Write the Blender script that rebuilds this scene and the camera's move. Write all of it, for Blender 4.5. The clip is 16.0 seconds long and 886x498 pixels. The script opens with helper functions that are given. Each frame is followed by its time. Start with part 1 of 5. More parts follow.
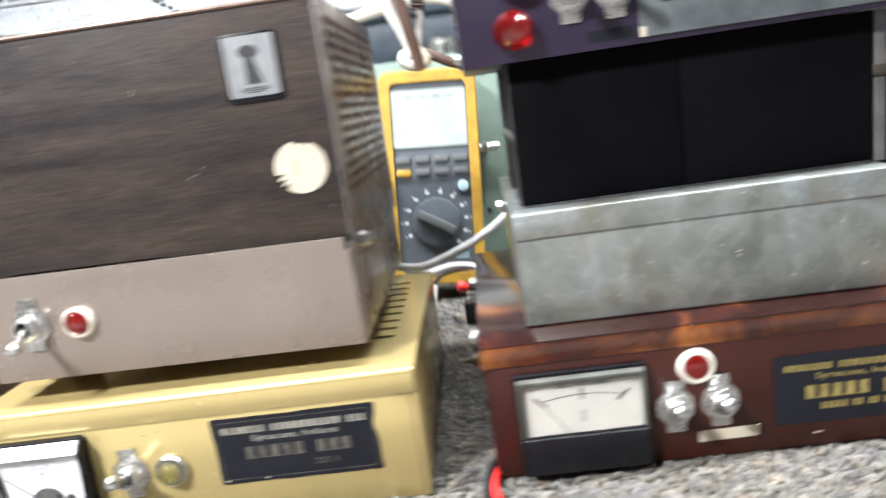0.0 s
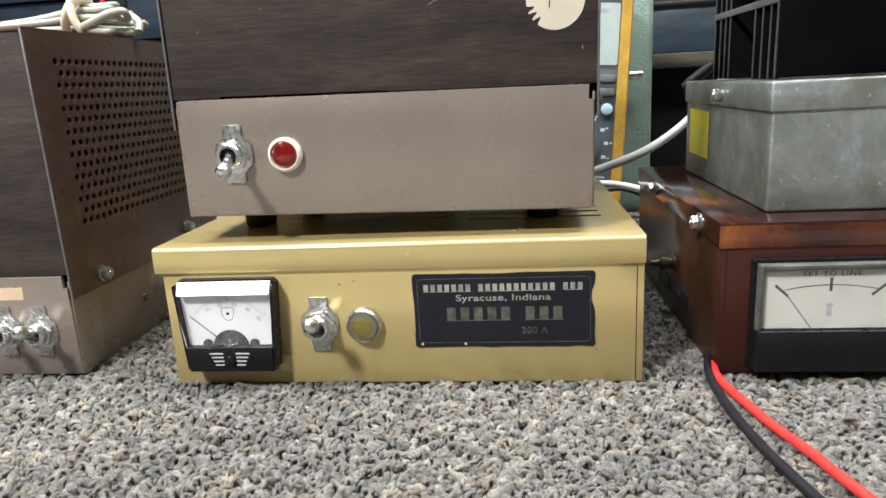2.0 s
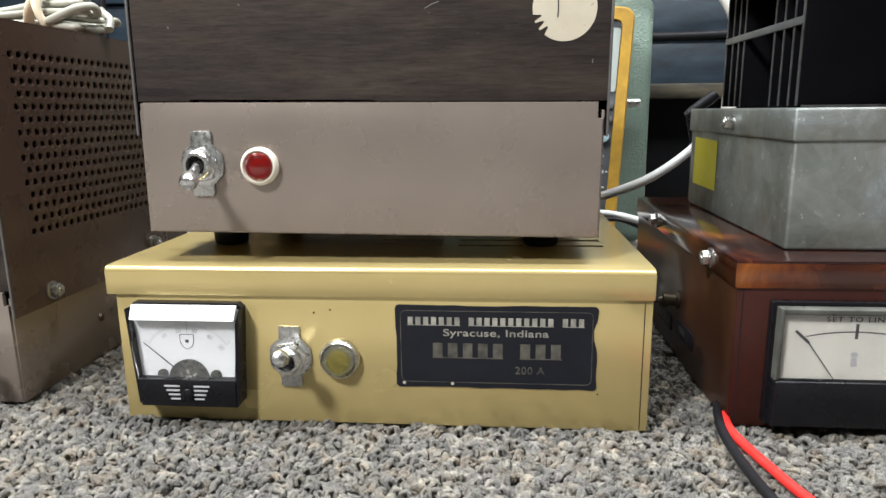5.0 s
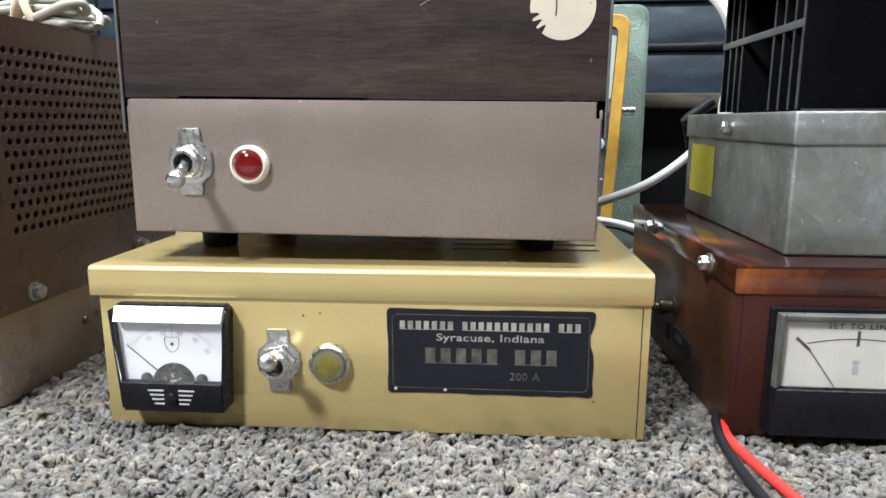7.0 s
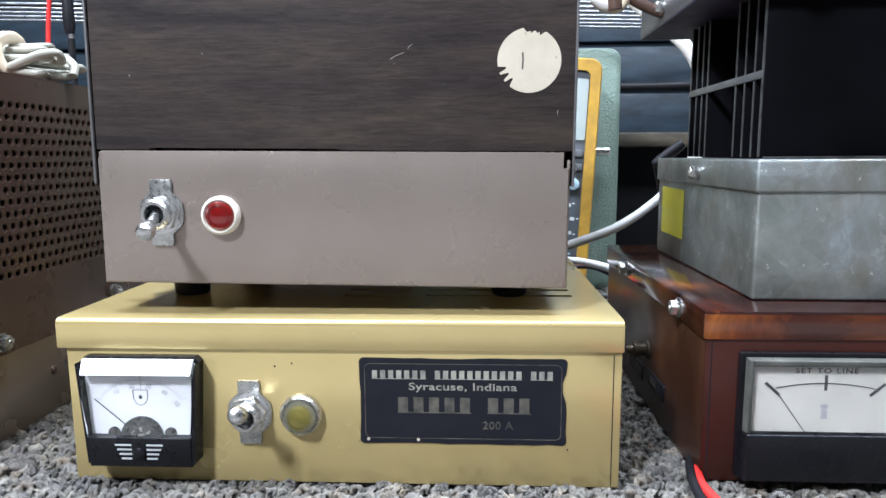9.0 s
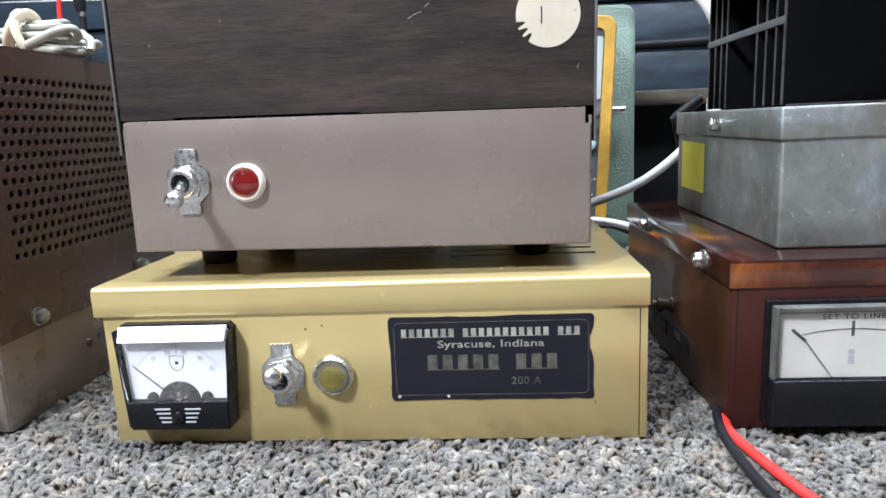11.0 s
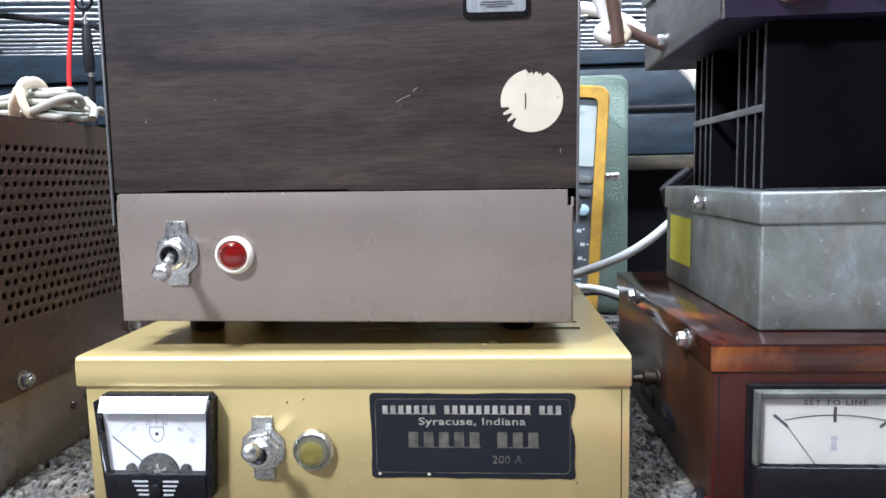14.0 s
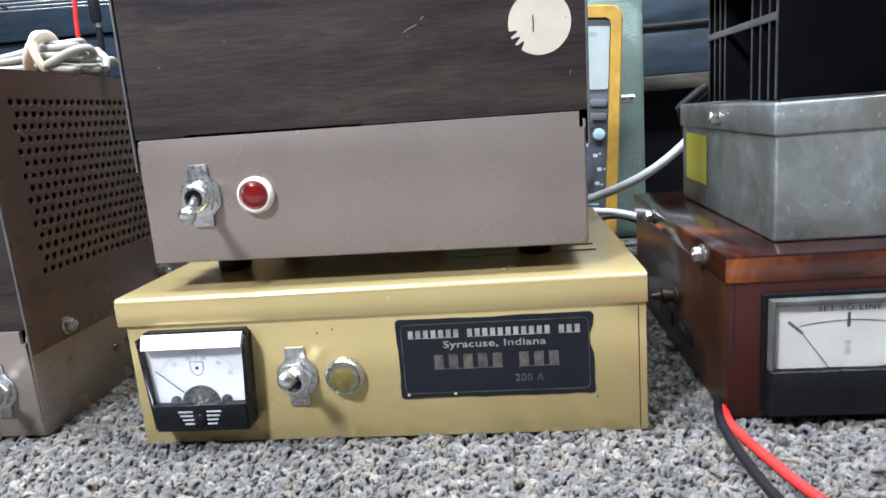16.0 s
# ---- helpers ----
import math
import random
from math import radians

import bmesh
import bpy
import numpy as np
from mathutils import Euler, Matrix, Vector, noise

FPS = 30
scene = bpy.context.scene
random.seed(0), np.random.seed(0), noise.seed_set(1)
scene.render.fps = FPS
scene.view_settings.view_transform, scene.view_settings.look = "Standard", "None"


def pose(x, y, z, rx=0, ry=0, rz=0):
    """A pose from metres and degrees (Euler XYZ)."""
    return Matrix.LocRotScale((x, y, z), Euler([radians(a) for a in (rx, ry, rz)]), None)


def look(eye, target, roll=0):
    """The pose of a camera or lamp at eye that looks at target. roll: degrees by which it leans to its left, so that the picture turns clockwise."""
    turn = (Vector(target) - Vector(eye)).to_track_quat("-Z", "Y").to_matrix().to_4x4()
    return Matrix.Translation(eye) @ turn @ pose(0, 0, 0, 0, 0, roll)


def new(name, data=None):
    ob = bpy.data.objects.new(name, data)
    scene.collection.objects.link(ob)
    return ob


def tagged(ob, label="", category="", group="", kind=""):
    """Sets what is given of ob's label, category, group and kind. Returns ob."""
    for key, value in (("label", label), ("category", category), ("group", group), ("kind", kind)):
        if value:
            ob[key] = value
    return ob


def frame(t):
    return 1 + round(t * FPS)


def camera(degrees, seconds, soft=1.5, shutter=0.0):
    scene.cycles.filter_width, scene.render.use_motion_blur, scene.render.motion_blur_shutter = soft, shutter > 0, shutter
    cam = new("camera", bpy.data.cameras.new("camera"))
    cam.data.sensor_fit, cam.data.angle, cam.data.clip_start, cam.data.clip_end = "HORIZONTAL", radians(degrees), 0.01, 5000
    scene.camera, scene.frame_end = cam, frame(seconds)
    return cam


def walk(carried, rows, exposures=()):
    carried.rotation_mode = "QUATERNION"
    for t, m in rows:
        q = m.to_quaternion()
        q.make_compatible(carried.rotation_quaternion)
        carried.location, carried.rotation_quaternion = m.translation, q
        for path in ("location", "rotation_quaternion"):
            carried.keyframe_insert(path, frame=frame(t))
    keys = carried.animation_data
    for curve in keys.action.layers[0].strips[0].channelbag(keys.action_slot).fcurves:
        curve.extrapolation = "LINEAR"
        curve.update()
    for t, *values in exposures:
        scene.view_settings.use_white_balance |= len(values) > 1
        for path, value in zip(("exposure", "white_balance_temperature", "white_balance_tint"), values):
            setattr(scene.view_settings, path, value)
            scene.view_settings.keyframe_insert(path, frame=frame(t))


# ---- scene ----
cam = camera(67.9, 16.0, shutter=0.5)
METRES, EYE, TILT, LEAN, TURN = 0.27, 0.1873, 0.0, 0.0, 3.1
ROWS = [
    (0.0, 0.0, 0.0, 0.0, -1.71, -12.31, 7.85),
    (0.5, -0.2967, 0.0245, -0.1399, 0.13, -12.37, 5.6),
    (1.0, -0.3472, 0.0291, -0.1772, 1.46, -12.84, 3.84),
    (1.5, -0.3413, 0.0324, -0.1751, 2.35, -13.44, 3.13),
    (2.0, -0.3463, 0.0459, -0.1883, 2.8, -13.99, 3.04),
    (2.5, -0.3495, 0.0891, -0.2149, 2.82, -14.68, 2.95),
    (3.0, -0.3691, 0.1047, -0.2347, 2.95, -15.42, 2.36),
    (3.5, -0.3637, 0.119, -0.2217, 2.95, -15.64, 1.65),
    (4.0, -0.358, 0.1216, -0.2027, 2.5, -13.73, 1.58),
    (6.5, -0.3778, 0.1725, -0.238, 1.37, -11.09, 0.02),
    (7.0, -0.364, 0.174, -0.2257, 1.28, -10.96, 0.05),
    (7.5, -0.3506, 0.1723, -0.2043, 0.93, -10.32, 0.23),
    (8.0, -0.342, 0.1646, -0.1914, 0.59, -8.82, 0.01),
    (8.5, -0.3441, 0.1731, -0.201, 0.18, -8.05, 0.01),
    (11.0, -0.3629, 0.1621, -0.2171, 0.62, -10.61, 2.46),
    (11.5, -0.358, 0.1552, -0.2031, 1.02, -10.53, 2.22),
    (12.0, -0.3457, 0.1531, -0.1636, 1.08, -5.76, 0.99),
    (12.5, -0.2871, 0.1468, -0.129, 0.75, -4.29, 1.09),
    (13.0, -0.3177, 0.1564, -0.1617, 0.56, -3.77, 1.07),
    (13.5, -0.338, 0.1501, -0.1664, 0.73, -5.49, 1.23),
    (14.0, -0.3345, 0.1563, -0.1752, 0.95, -6.31, 1.31),
    (14.5, -0.333, 0.1519, -0.1847, 1.39, -8.07, 1.85),
    (15.0, -0.3317, 0.1533, -0.1849, 1.77, -9.57, 2.73),
    (15.5, -0.3251, 0.1414, -0.1764, 1.89, -10.44, 3.52),
    (16.0, -0.329, 0.1319, -0.1835, 2.22, -11.79, 4.56),
]
rows = [(t, pose(0, 0, EYE, TILT, LEAN, TURN) @ pose(METRES * x, METRES * y, METRES * z, 90 + pitch, roll, yaw)) for t, x, y, z, yaw, pitch, roll in ROWS]
# the quick swing at the start
rows[1:1] = [
    (0.1, look((-0.028, -0.007, 0.171), (-0.093, 1.961, -0.182), -7.7)),
    (0.2, look((-0.044, -0.004, 0.163), (-0.1400, 1.9602, -0.201), -6.00)),
    (0.3, look((-0.065, -0.001, 0.158), (-0.136, 1.959, -0.234), -5.5)),
    (0.4, look((-0.076, -0.001, 0.151), (-0.178, 1.956, -0.246), -5.3)),
]
EXPOSURES = [(0.0, 0.36, 6600, 11), (0.5, 0.20, 6700, 10), (1.5, -0.19, 6750, 9), (3.0, -0.31, 6750, 9), (4.0, -0.42, 6750, 9), (7.0, -0.20, 6400, 10), (8.5, -0.12, 5850, 11), (11.0, -0.09, 6000, 12), (12.5, 0.0, 5850, 13), (13.2, 0.04, 5850, 13), (16.0, -0.13, 5900, 12)]
# the start, the ends of the steady stretches and a quick lift
rows[0] = (0.0, look((0.0058, 0.0013, 0.1901), (-0.1311, 1.9475, -0.2499), -8.41))
rows += [
    (4.2, look((-0.0971, 0.0291, 0.1351), (-0.2917, 1.9736, -0.2904), -1.35)),
    (6.3, look((-0.1055, 0.0415, 0.122), (-0.2579, 1.9961, -0.2731), -0.17)),
    (8.7, look((-0.0956, 0.0416, 0.1327), (-0.2033, 2.0197, -0.1422), -0.13)),
    (10.8, look((-0.0983, 0.0391, 0.1314), (-0.2243, 2.0008, -0.2371), -2.41)),
    (11.8, look((-0.098, 0.0364, 0.1382), (-0.2518, 2.0138, -0.119), -1.46)),
    (12.2, look((-0.0884, 0.0358, 0.1483), (-0.206, 2.0259, -0.012), -0.95)),
    (12.7, look((-0.0815, 0.0361, 0.1497), (-0.2332, 2.0258, 0.0155), -1.11)),
]
rows.sort(key=lambda row: row[0])
walk(cam, rows, EXPOSURES)

# ---- world and lights ----
world = bpy.data.worlds.new("world")
scene.world = world
world.use_nodes = True
world.node_tree.nodes["Background"].inputs[0].default_value = (0.8, 0.88, 1.0, 1)
world.node_tree.nodes["Background"].inputs[1].default_value = 0.0


def area_lamp(name, eye, target, size, size_y, watts, colour):
    lamp = bpy.data.lights.new(name, "AREA")
    lamp.shape, lamp.size, lamp.size_y = "RECTANGLE", size, size_y
    lamp.energy, lamp.color = watts, colour
    ob = new(name, lamp)
    ob.matrix_world = look(eye, target)
    return ob


area_lamp("work_lamp_front", (-0.62, -0.42, 0.95), (-0.1, 0.3, 0.0), 0.13, 0.13, 28, (0.975, 1.0, 1.01))
area_lamp("ceiling_lamp_back", (-0.08, 0.30, 1.72), (-0.08, 0.31, 0.0), 2.7, 0.22, 135, (0.95, 1.0, 1.04))


# ---- materials ----
def material(name):
    m = bpy.data.materials.new(name)
    m.use_nodes = True
    return m, m.node_tree, m.node_tree.nodes["Principled BSDF"]


def node(tree, kind, **values):
    n = tree.nodes.new(kind)
    for key, value in values.items():
        n.inputs[key.replace("_", " ")].default_value = value
    return n


def coords(tree, scale, rot=(0, 0, 0)):
    tc = tree.nodes.new("ShaderNodeTexCoord")
    mp = tree.nodes.new("ShaderNodeMapping")
    mp.inputs["Scale"].default_value = scale
    mp.inputs["Rotation"].default_value = rot
    tree.links.new(tc.outputs["Object"], mp.inputs["Vector"])
    return mp.outputs["Vector"]


def noise_tex(tree, vec, scale, detail=4.0, rough=0.55, distort=0.0):
    n = node(tree, "ShaderNodeTexNoise", Scale=scale, Detail=detail, Roughness=rough, Distortion=distort)
    tree.links.new(vec, n.inputs["Vector"])
    return n.outputs["Fac"]


def ramp(tree, fac, stops):
    n = tree.nodes.new("ShaderNodeValToRGB")
    els = n.color_ramp.elements
    while len(els) < len(stops):
        els.new(0.5)
    for e, (p, c) in zip(els, stops):
        e.position = p
        e.color = (*c, 1) if len(c) == 3 else c
    tree.links.new(fac, n.inputs["Fac"])
    return n.outputs["Color"]


def mix(tree, fac, a, b, blend="MIX"):
    n = tree.nodes.new("ShaderNodeMix")
    n.data_type, n.blend_type = "RGBA", blend
    for sock, value in ((n.inputs["Factor"], fac), (n.inputs[6], a), (n.inputs[7], b)):
        if isinstance(value, (int, float)):
            sock.default_value = value
        elif isinstance(value, tuple):
            sock.default_value = (*value, 1)
        else:
            tree.links.new(value, sock)
    return n.outputs[2]


def bump(tree, bsdf, height, strength, distance):
    n = node(tree, "ShaderNodeBump", Strength=strength, Distance=distance)
    tree.links.new(height, n.inputs["Height"])
    tree.links.new(n.outputs["Normal"], bsdf.inputs["Normal"])


def grey(a):
    return (a, a, a)


def paint(name, low, high, rough=0.4, metal=0.0, spread=25.0, grain=900.0, grain_bump=0.15, spots=None, rough_var=0.1, stretch=(1, 1, 1), gloss=0.5):
    """A painted or plain surface with cloudy wear, fine grain and, if asked, chips."""
    m, t, b = material(name)
    v = coords(t, stretch)
    big = noise_tex(t, v, spread, 5, 0.6)
    col = ramp(t, big, [(0.3, low), (0.7, high)])
    if spots:
        s = ramp(t, noise_tex(t, v, 420, 2), [(0.735, grey(0)), (0.755, grey(1))])
        col = mix(t, s, col, spots)
    t.links.new(col, b.inputs["Base Color"])
    r = ramp(t, noise_tex(t, v, spread * 2.3, 4), [(0.3, grey(max(rough - rough_var, 0.03))), (0.7, grey(rough + rough_var))])
    t.links.new(r, b.inputs["Roughness"])
    b.inputs["Metallic"].default_value = metal
    b.inputs["Specular IOR Level"].default_value = gloss
    if grain_bump:
        bump(t, b, noise_tex(t, v, grain, 2), grain_bump, 0.0004)
    return m


def plain(name, col, rough=0.5, metal=0.0):
    return paint(name, tuple(c * 0.9 for c in col), tuple(min(c * 1.08, 1) for c in col), rough, metal, 60, 900, 0.05)


def wood_vinyl():
    m, t, b = material("walnut_vinyl")
    figure = noise_tex(t, coords(t, (1.0, 1.0, 6.0), (0, radians(2.0), 0)), 7.0, 4, 0.5, 1.2)
    streak = noise_tex(t, coords(t, (1.0, 1.0, 15.0)), 9.0, 6, 0.62, 0.5)
    fine = noise_tex(t, coords(t, (1.0, 1.0, 10.0)), 75, 8, 0.78, 0.5)
    a = ramp(t, figure, [(0.32, (0.025, 0.0208, 0.0218)), (0.45, (0.037, 0.030, 0.0292)), (0.57, (0.047, 0.0372, 0.0335)), (0.72, (0.068, 0.0525, 0.043))])
    g = ramp(t, streak, [(0.34, (0.62, 0.64, 0.70)), (0.52, (1.0, 1.0, 1.0)), (0.68, (1.45, 1.34, 1.2))])
    a = mix(t, 0.38, a, g, "MULTIPLY")
    f = ramp(t, fine, [(0.38, (0.50, 0.50, 0.52)), (0.62, (1.36, 1.34, 1.30))])
    col = mix(t, 0.62, a, f, "MULTIPLY")
    haze = ramp(t, noise_tex(t, coords(t, (1, 1, 1.6)), 26, 5, 0.65), [(0.52, grey(0)), (0.75, grey(0.18))])
    col = mix(t, haze, col, (0.085, 0.078, 0.076))
    s = ramp(t, noise_tex(t, coords(t, (1, 1, 1)), 300, 2), [(0.77, grey(0)), (0.80, grey(0.8))])
    col = mix(t, s, col, (0.16, 0.14, 0.125))
    t.links.new(col, b.inputs["Base Color"])
    t.links.new(ramp(t, figure, [(0.3, grey(0.50)), (0.7, grey(0.64))]), b.inputs["Roughness"])
    b.inputs["Specular IOR Level"].default_value = 0.12
    bump(t, b, fine, 0.15, 0.0003)
    return m


def candy(name, stops, rough, coat=0.5):
    m, t, b = material(name)
    v = coords(t, (1, 1.4, 1))
    n = noise_tex(t, v, 16, 6, 0.6, 1.0)
    col = ramp(t, n, stops)
    s = ramp(t, noise_tex(t, v, 330, 2), [(0.74, grey(0)), (0.76, grey(1))])
    col = mix(t, s, col, (0.02, 0.008, 0.006))
    t.links.new(col, b.inputs["Base Color"])
    b.inputs["Roughness"].default_value = rough
    b.inputs["Metallic"].default_value = 0.25
    b.inputs["Coat Weight"].default_value = coat
    b.inputs["Coat Roughness"].default_value = 0.12
    bump(t, b, noise_tex(t, v, 250, 3), 0.06, 0.0004)
    return m


def galvanised():
    m, t, b = material("galvanised_steel")
    v = coords(t, (1, 1, 1))
    vo = node(t, "ShaderNodeTexVoronoi", Scale=95.0)
    t.links.new(v, vo.inputs["Vector"])
    cells = ramp(t, vo.outputs["Color"], [(0.1, (0.255, 0.275, 0.268)), (0.9, (0.32, 0.34, 0.33))])
    st = ramp(t, noise_tex(t, v, 28, 7, 0.7, 0.6), [(0.33, (0.66, 0.66, 0.62)), (0.50, (0.95, 0.95, 0.93)), (0.60, (1.10, 1.12, 1.17)), (0.72, (1.55, 1.62, 1.74))])
    col = mix(t, 1.0, cells, st, "MULTIPLY")
    sp = ramp(t, noise_tex(t, v, 120, 5, 0.7), [(0.60, grey(0)), (0.70, grey(0.75))])
    col = mix(t, sp, col, (0.42, 0.44, 0.44))
    rust = ramp(t, noise_tex(t, coords(t, (1.6, 1.6, 0.7)), 17, 6, 0.7, 0.3), [(0.47, grey(0)), (0.70, grey(0.6))])
    col = mix(t, rust, col, (0.20, 0.165, 0.115))
    fleck = ramp(t, noise_tex(t, v, 210, 3, 0.6), [(0.68, grey(0)), (0.72, grey(0.8))])
    col = mix(t, fleck, col, (0.60, 0.61, 0.60))
    t.links.new(col, b.inputs["Base Color"])
    b.inputs["Metallic"].default_value = 0.7
    t.links.new(ramp(t, noise_tex(t, v, 45, 5), [(0.3, grey(0.38)), (0.7, grey(0.6))]), b.inputs["Roughness"])
    bump(t, b, noise_tex(t, v, 160, 4), 0.12, 0.0006)
    return m


def glass(name, col, rough=0.03, ior=1.45):
    m, t, b = material(name)
    b.inputs["Base Color"].default_value = (*col, 1)
    b.inputs["Roughness"].default_value = rough
    b.inputs["Transmission Weight"].default_value = 1.0
    b.inputs["IOR"].default_value = ior
    return m


def jewel(name, col, clear):
    m, t, b = material(name)
    v = coords(t, (1, 1, 1))
    t.links.new(mix(t, noise_tex(t, v, 300, 3), tuple(c * 0.8 for c in col), col), b.inputs["Base Color"])
    b.inputs["Roughness"].default_value = 0.08
    b.inputs["Transmission Weight"].default_value = clear
    b.inputs["Coat Weight"].default_value = 0.6
    b.inputs["Coat Roughness"].default_value = 0.05
    return m


def crackle(name, low, high):
    m, t, b = material(name)
    v = coords(t, (1, 1, 1))
    t.links.new(ramp(t, noise_tex(t, v, 40, 6), [(0.3, low), (0.7, high)]), b.inputs["Base Color"])
    b.inputs["Roughness"].default_value = 0.38
    bump(t, b, noise_tex(t, v, 360, 4, 0.65), 0.8, 0.0016)
    return m


def carpet_mat(name, island):
    m, t, b = material(name)
    v = coords(t, (1, 1, 1))
    stops = [(0.1, (0.15, 0.144, 0.137)), (0.28, (0.22, 0.209, 0.196)), (0.42, (0.33, 0.312, 0.285)), (0.55, (0.26, 0.253, 0.247)), (0.7, (0.43, 0.405, 0.365)), (0.88, (0.60, 0.575, 0.53))]
    if island:
        g = t.nodes.new("ShaderNodeNewGeometry")
        tuft = ramp(t, noise_tex(t, v, 150, 2, 0.5), [(0.32, grey(0)), (0.68, grey(1))])
        col = ramp(t, mix(t, 0.78, g.outputs["Random Per Island"], tuft), stops)
        patch = ramp(t, noise_tex(t, v, 14, 4, 0.6), [(0.3, (0.40, 0.40, 0.41)), (0.7, (0.77, 0.735, 0.68))])
        col = mix(t, 1.0, col, patch, "MULTIPLY")
        yarn = noise_tex(t, v, 1500, 4, 0.75)
        col = mix(t, 0.85, col, ramp(t, yarn, [(0.3, (0.66, 0.66, 0.67)), (0.7, (1.26, 1.25, 1.23))]), "MULTIPLY")
        tint = ramp(t, noise_tex(t, v, 95, 3, 0.6), [(0.33, (0.90, 0.88, 0.96)), (0.5, (0.97, 1.0, 0.99)), (0.68, (1.18, 1.03, 0.88))])
        col = mix(t, 1.0, col, tint, "MULTIPLY")
        bump(t, b, yarn, 1.0, 0.0016)
        b.inputs["Sheen Weight"].default_value = 0.25
    else:
        n = noise_tex(t, v, 240, 3, 0.6)
        col = ramp(t, n, [(0.3, (0.07, 0.065, 0.06)), (0.5, (0.2, 0.19, 0.18)), (0.7, (0.4, 0.37, 0.34))])
        bump(t, b, n, 1.0, 0.004)
    t.links.new(col, b.inputs["Base Color"])
    b.inputs["Roughness"].default_value = 0.95
    b.inputs["Specular IOR Level"].default_value = 0.05
    return m


TAN = paint("tan_gold_enamel", (0.49, 0.385, 0.17), (0.55, 0.435, 0.20), 0.24, 0.4, 12, 1200, 0.06, None, 0.04)
TAUPE = paint("taupe_enamel", (0.254, 0.210, 0.183), (0.308, 0.258, 0.228), 0.28, 0.5, 11, 1200, 0.1, None, 0.05)
BROWN = paint("brown_enamel", (0.084, 0.052, 0.041), (0.113, 0.072, 0.056), 0.28, 0.35, 14, 1200, 0.1, (0.2, 0.15, 0.11), 0.06)
WOOD = wood_vinyl()
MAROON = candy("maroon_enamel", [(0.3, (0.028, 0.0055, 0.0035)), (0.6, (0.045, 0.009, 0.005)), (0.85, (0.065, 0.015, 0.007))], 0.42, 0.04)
# side lacquer, its brown lightened to hold the tan cabinet's reflection
MAROON_SIDE = candy("maroon_tan_reflection", [(0.3, (0.030, 0.011, 0.007)), (0.55, (0.055, 0.022, 0.012)), (0.8, (0.12, 0.048, 0.018))], 0.36, 0.2)
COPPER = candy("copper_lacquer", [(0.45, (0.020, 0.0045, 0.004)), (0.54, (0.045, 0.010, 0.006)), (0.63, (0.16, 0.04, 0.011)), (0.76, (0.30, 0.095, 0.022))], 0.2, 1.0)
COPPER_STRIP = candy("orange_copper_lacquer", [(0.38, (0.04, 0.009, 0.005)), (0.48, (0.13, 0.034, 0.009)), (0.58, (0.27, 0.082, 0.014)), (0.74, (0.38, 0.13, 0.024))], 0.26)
GALV = galvanised()
BLACK_ANO = paint("black_anodised", (0.0024, 0.0024, 0.0032), (0.0046, 0.0046, 0.0060), 0.6, 0.0, 20, 700, 0.1, gloss=0.03)
FIN_EDGE = paint("worn_fin_edge", (0.03, 0.03, 0.034), (0.12, 0.12, 0.125), 0.4, 0.5, 120)
BAR_GREY = paint("bare_grey_strap", (0.10, 0.105, 0.11), (0.16, 0.165, 0.17), 0.45, 0.4, 40)
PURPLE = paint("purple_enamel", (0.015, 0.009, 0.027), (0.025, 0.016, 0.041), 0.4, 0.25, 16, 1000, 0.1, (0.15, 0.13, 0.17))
STEEL = paint("dull_sheet_steel", (0.13, 0.126, 0.13), (0.21, 0.205, 0.21), 0.45, 0.6, 30, 600, 0.1, None, 0.1, (1, 1, 3))
CHROME = paint("nickel_plate", (0.55, 0.55, 0.55), (0.68, 0.68, 0.67), 0.3, 1.0, 200, 1500, 0.05, None, 0.08)
ZINC = paint("zinc_plate", (0.40, 0.40, 0.39), (0.55, 0.55, 0.54), 0.3, 0.95, 240, 1500, 0.1)
IVORY = plain("ivory_plastic", (0.74, 0.70, 0.62), 0.35)
RED_LENS = jewel("red_lens", (0.27, 0.003, 0.003), 0.55)
RED_GLASS = jewel("red_cut_glass", (0.62, 0.006, 0.009), 0.95)
AMBER_LENS = jewel("amber_lens", (1.0, 0.86, 0.24), 0.95)
CLEAR_RIB = jewel("clear_ribbed_lens", (0.97, 0.95, 0.84), 0.95)
PLATE = paint("black_foil_plate", (0.011, 0.012, 0.018), (0.018, 0.019, 0.026), 0.45, 0.1, 30, 900, 0.1, gloss=0.22)
SILVER_INK = paint("worn_silver_ink", (0.20, 0.195, 0.175), (0.50, 0.48, 0.42), 0.45, 0.2, 160)
FADED_INK = paint("rubbed_silver_ink", (0.014, 0.015, 0.019), (0.15, 0.14, 0.115), 0.5, 0.1, 130)
GOLD_INK = paint("gold_ink", (0.22, 0.17, 0.05), (0.45, 0.36, 0.13), 0.45, 0.3, 160)
BAKELITE = paint("black_meter_plastic", (0.006, 0.006, 0.008), (0.009, 0.009, 0.011), 0.3, 0, 40, 900, 0.03, gloss=0.2)
DIAL = paint("white_dial", (0.44, 0.45, 0.47), (0.50, 0.51, 0.53), 0.5, 0, 30, 900, 0.02)
DIAL_OLD = paint("aged_white_dial", (0.33, 0.327, 0.30), (0.40, 0.392, 0.36), 0.5, 0, 30, 900, 0.02)
INK = plain("dial_ink", (0.03, 0.03, 0.035), 0.5)
PALE_INK = plain("pale_dial_ink", (0.24, 0.245, 0.26), 0.5)
CLEAR = glass("clear_acrylic", (1, 1, 1), 0.02, 1.35)
PAPER = paint("cream_paper", (0.52, 0.465, 0.37), (0.62, 0.56, 0.455), 0.75, 0, 60, 500, 0.1, (0.4, 0.33, 0.25))
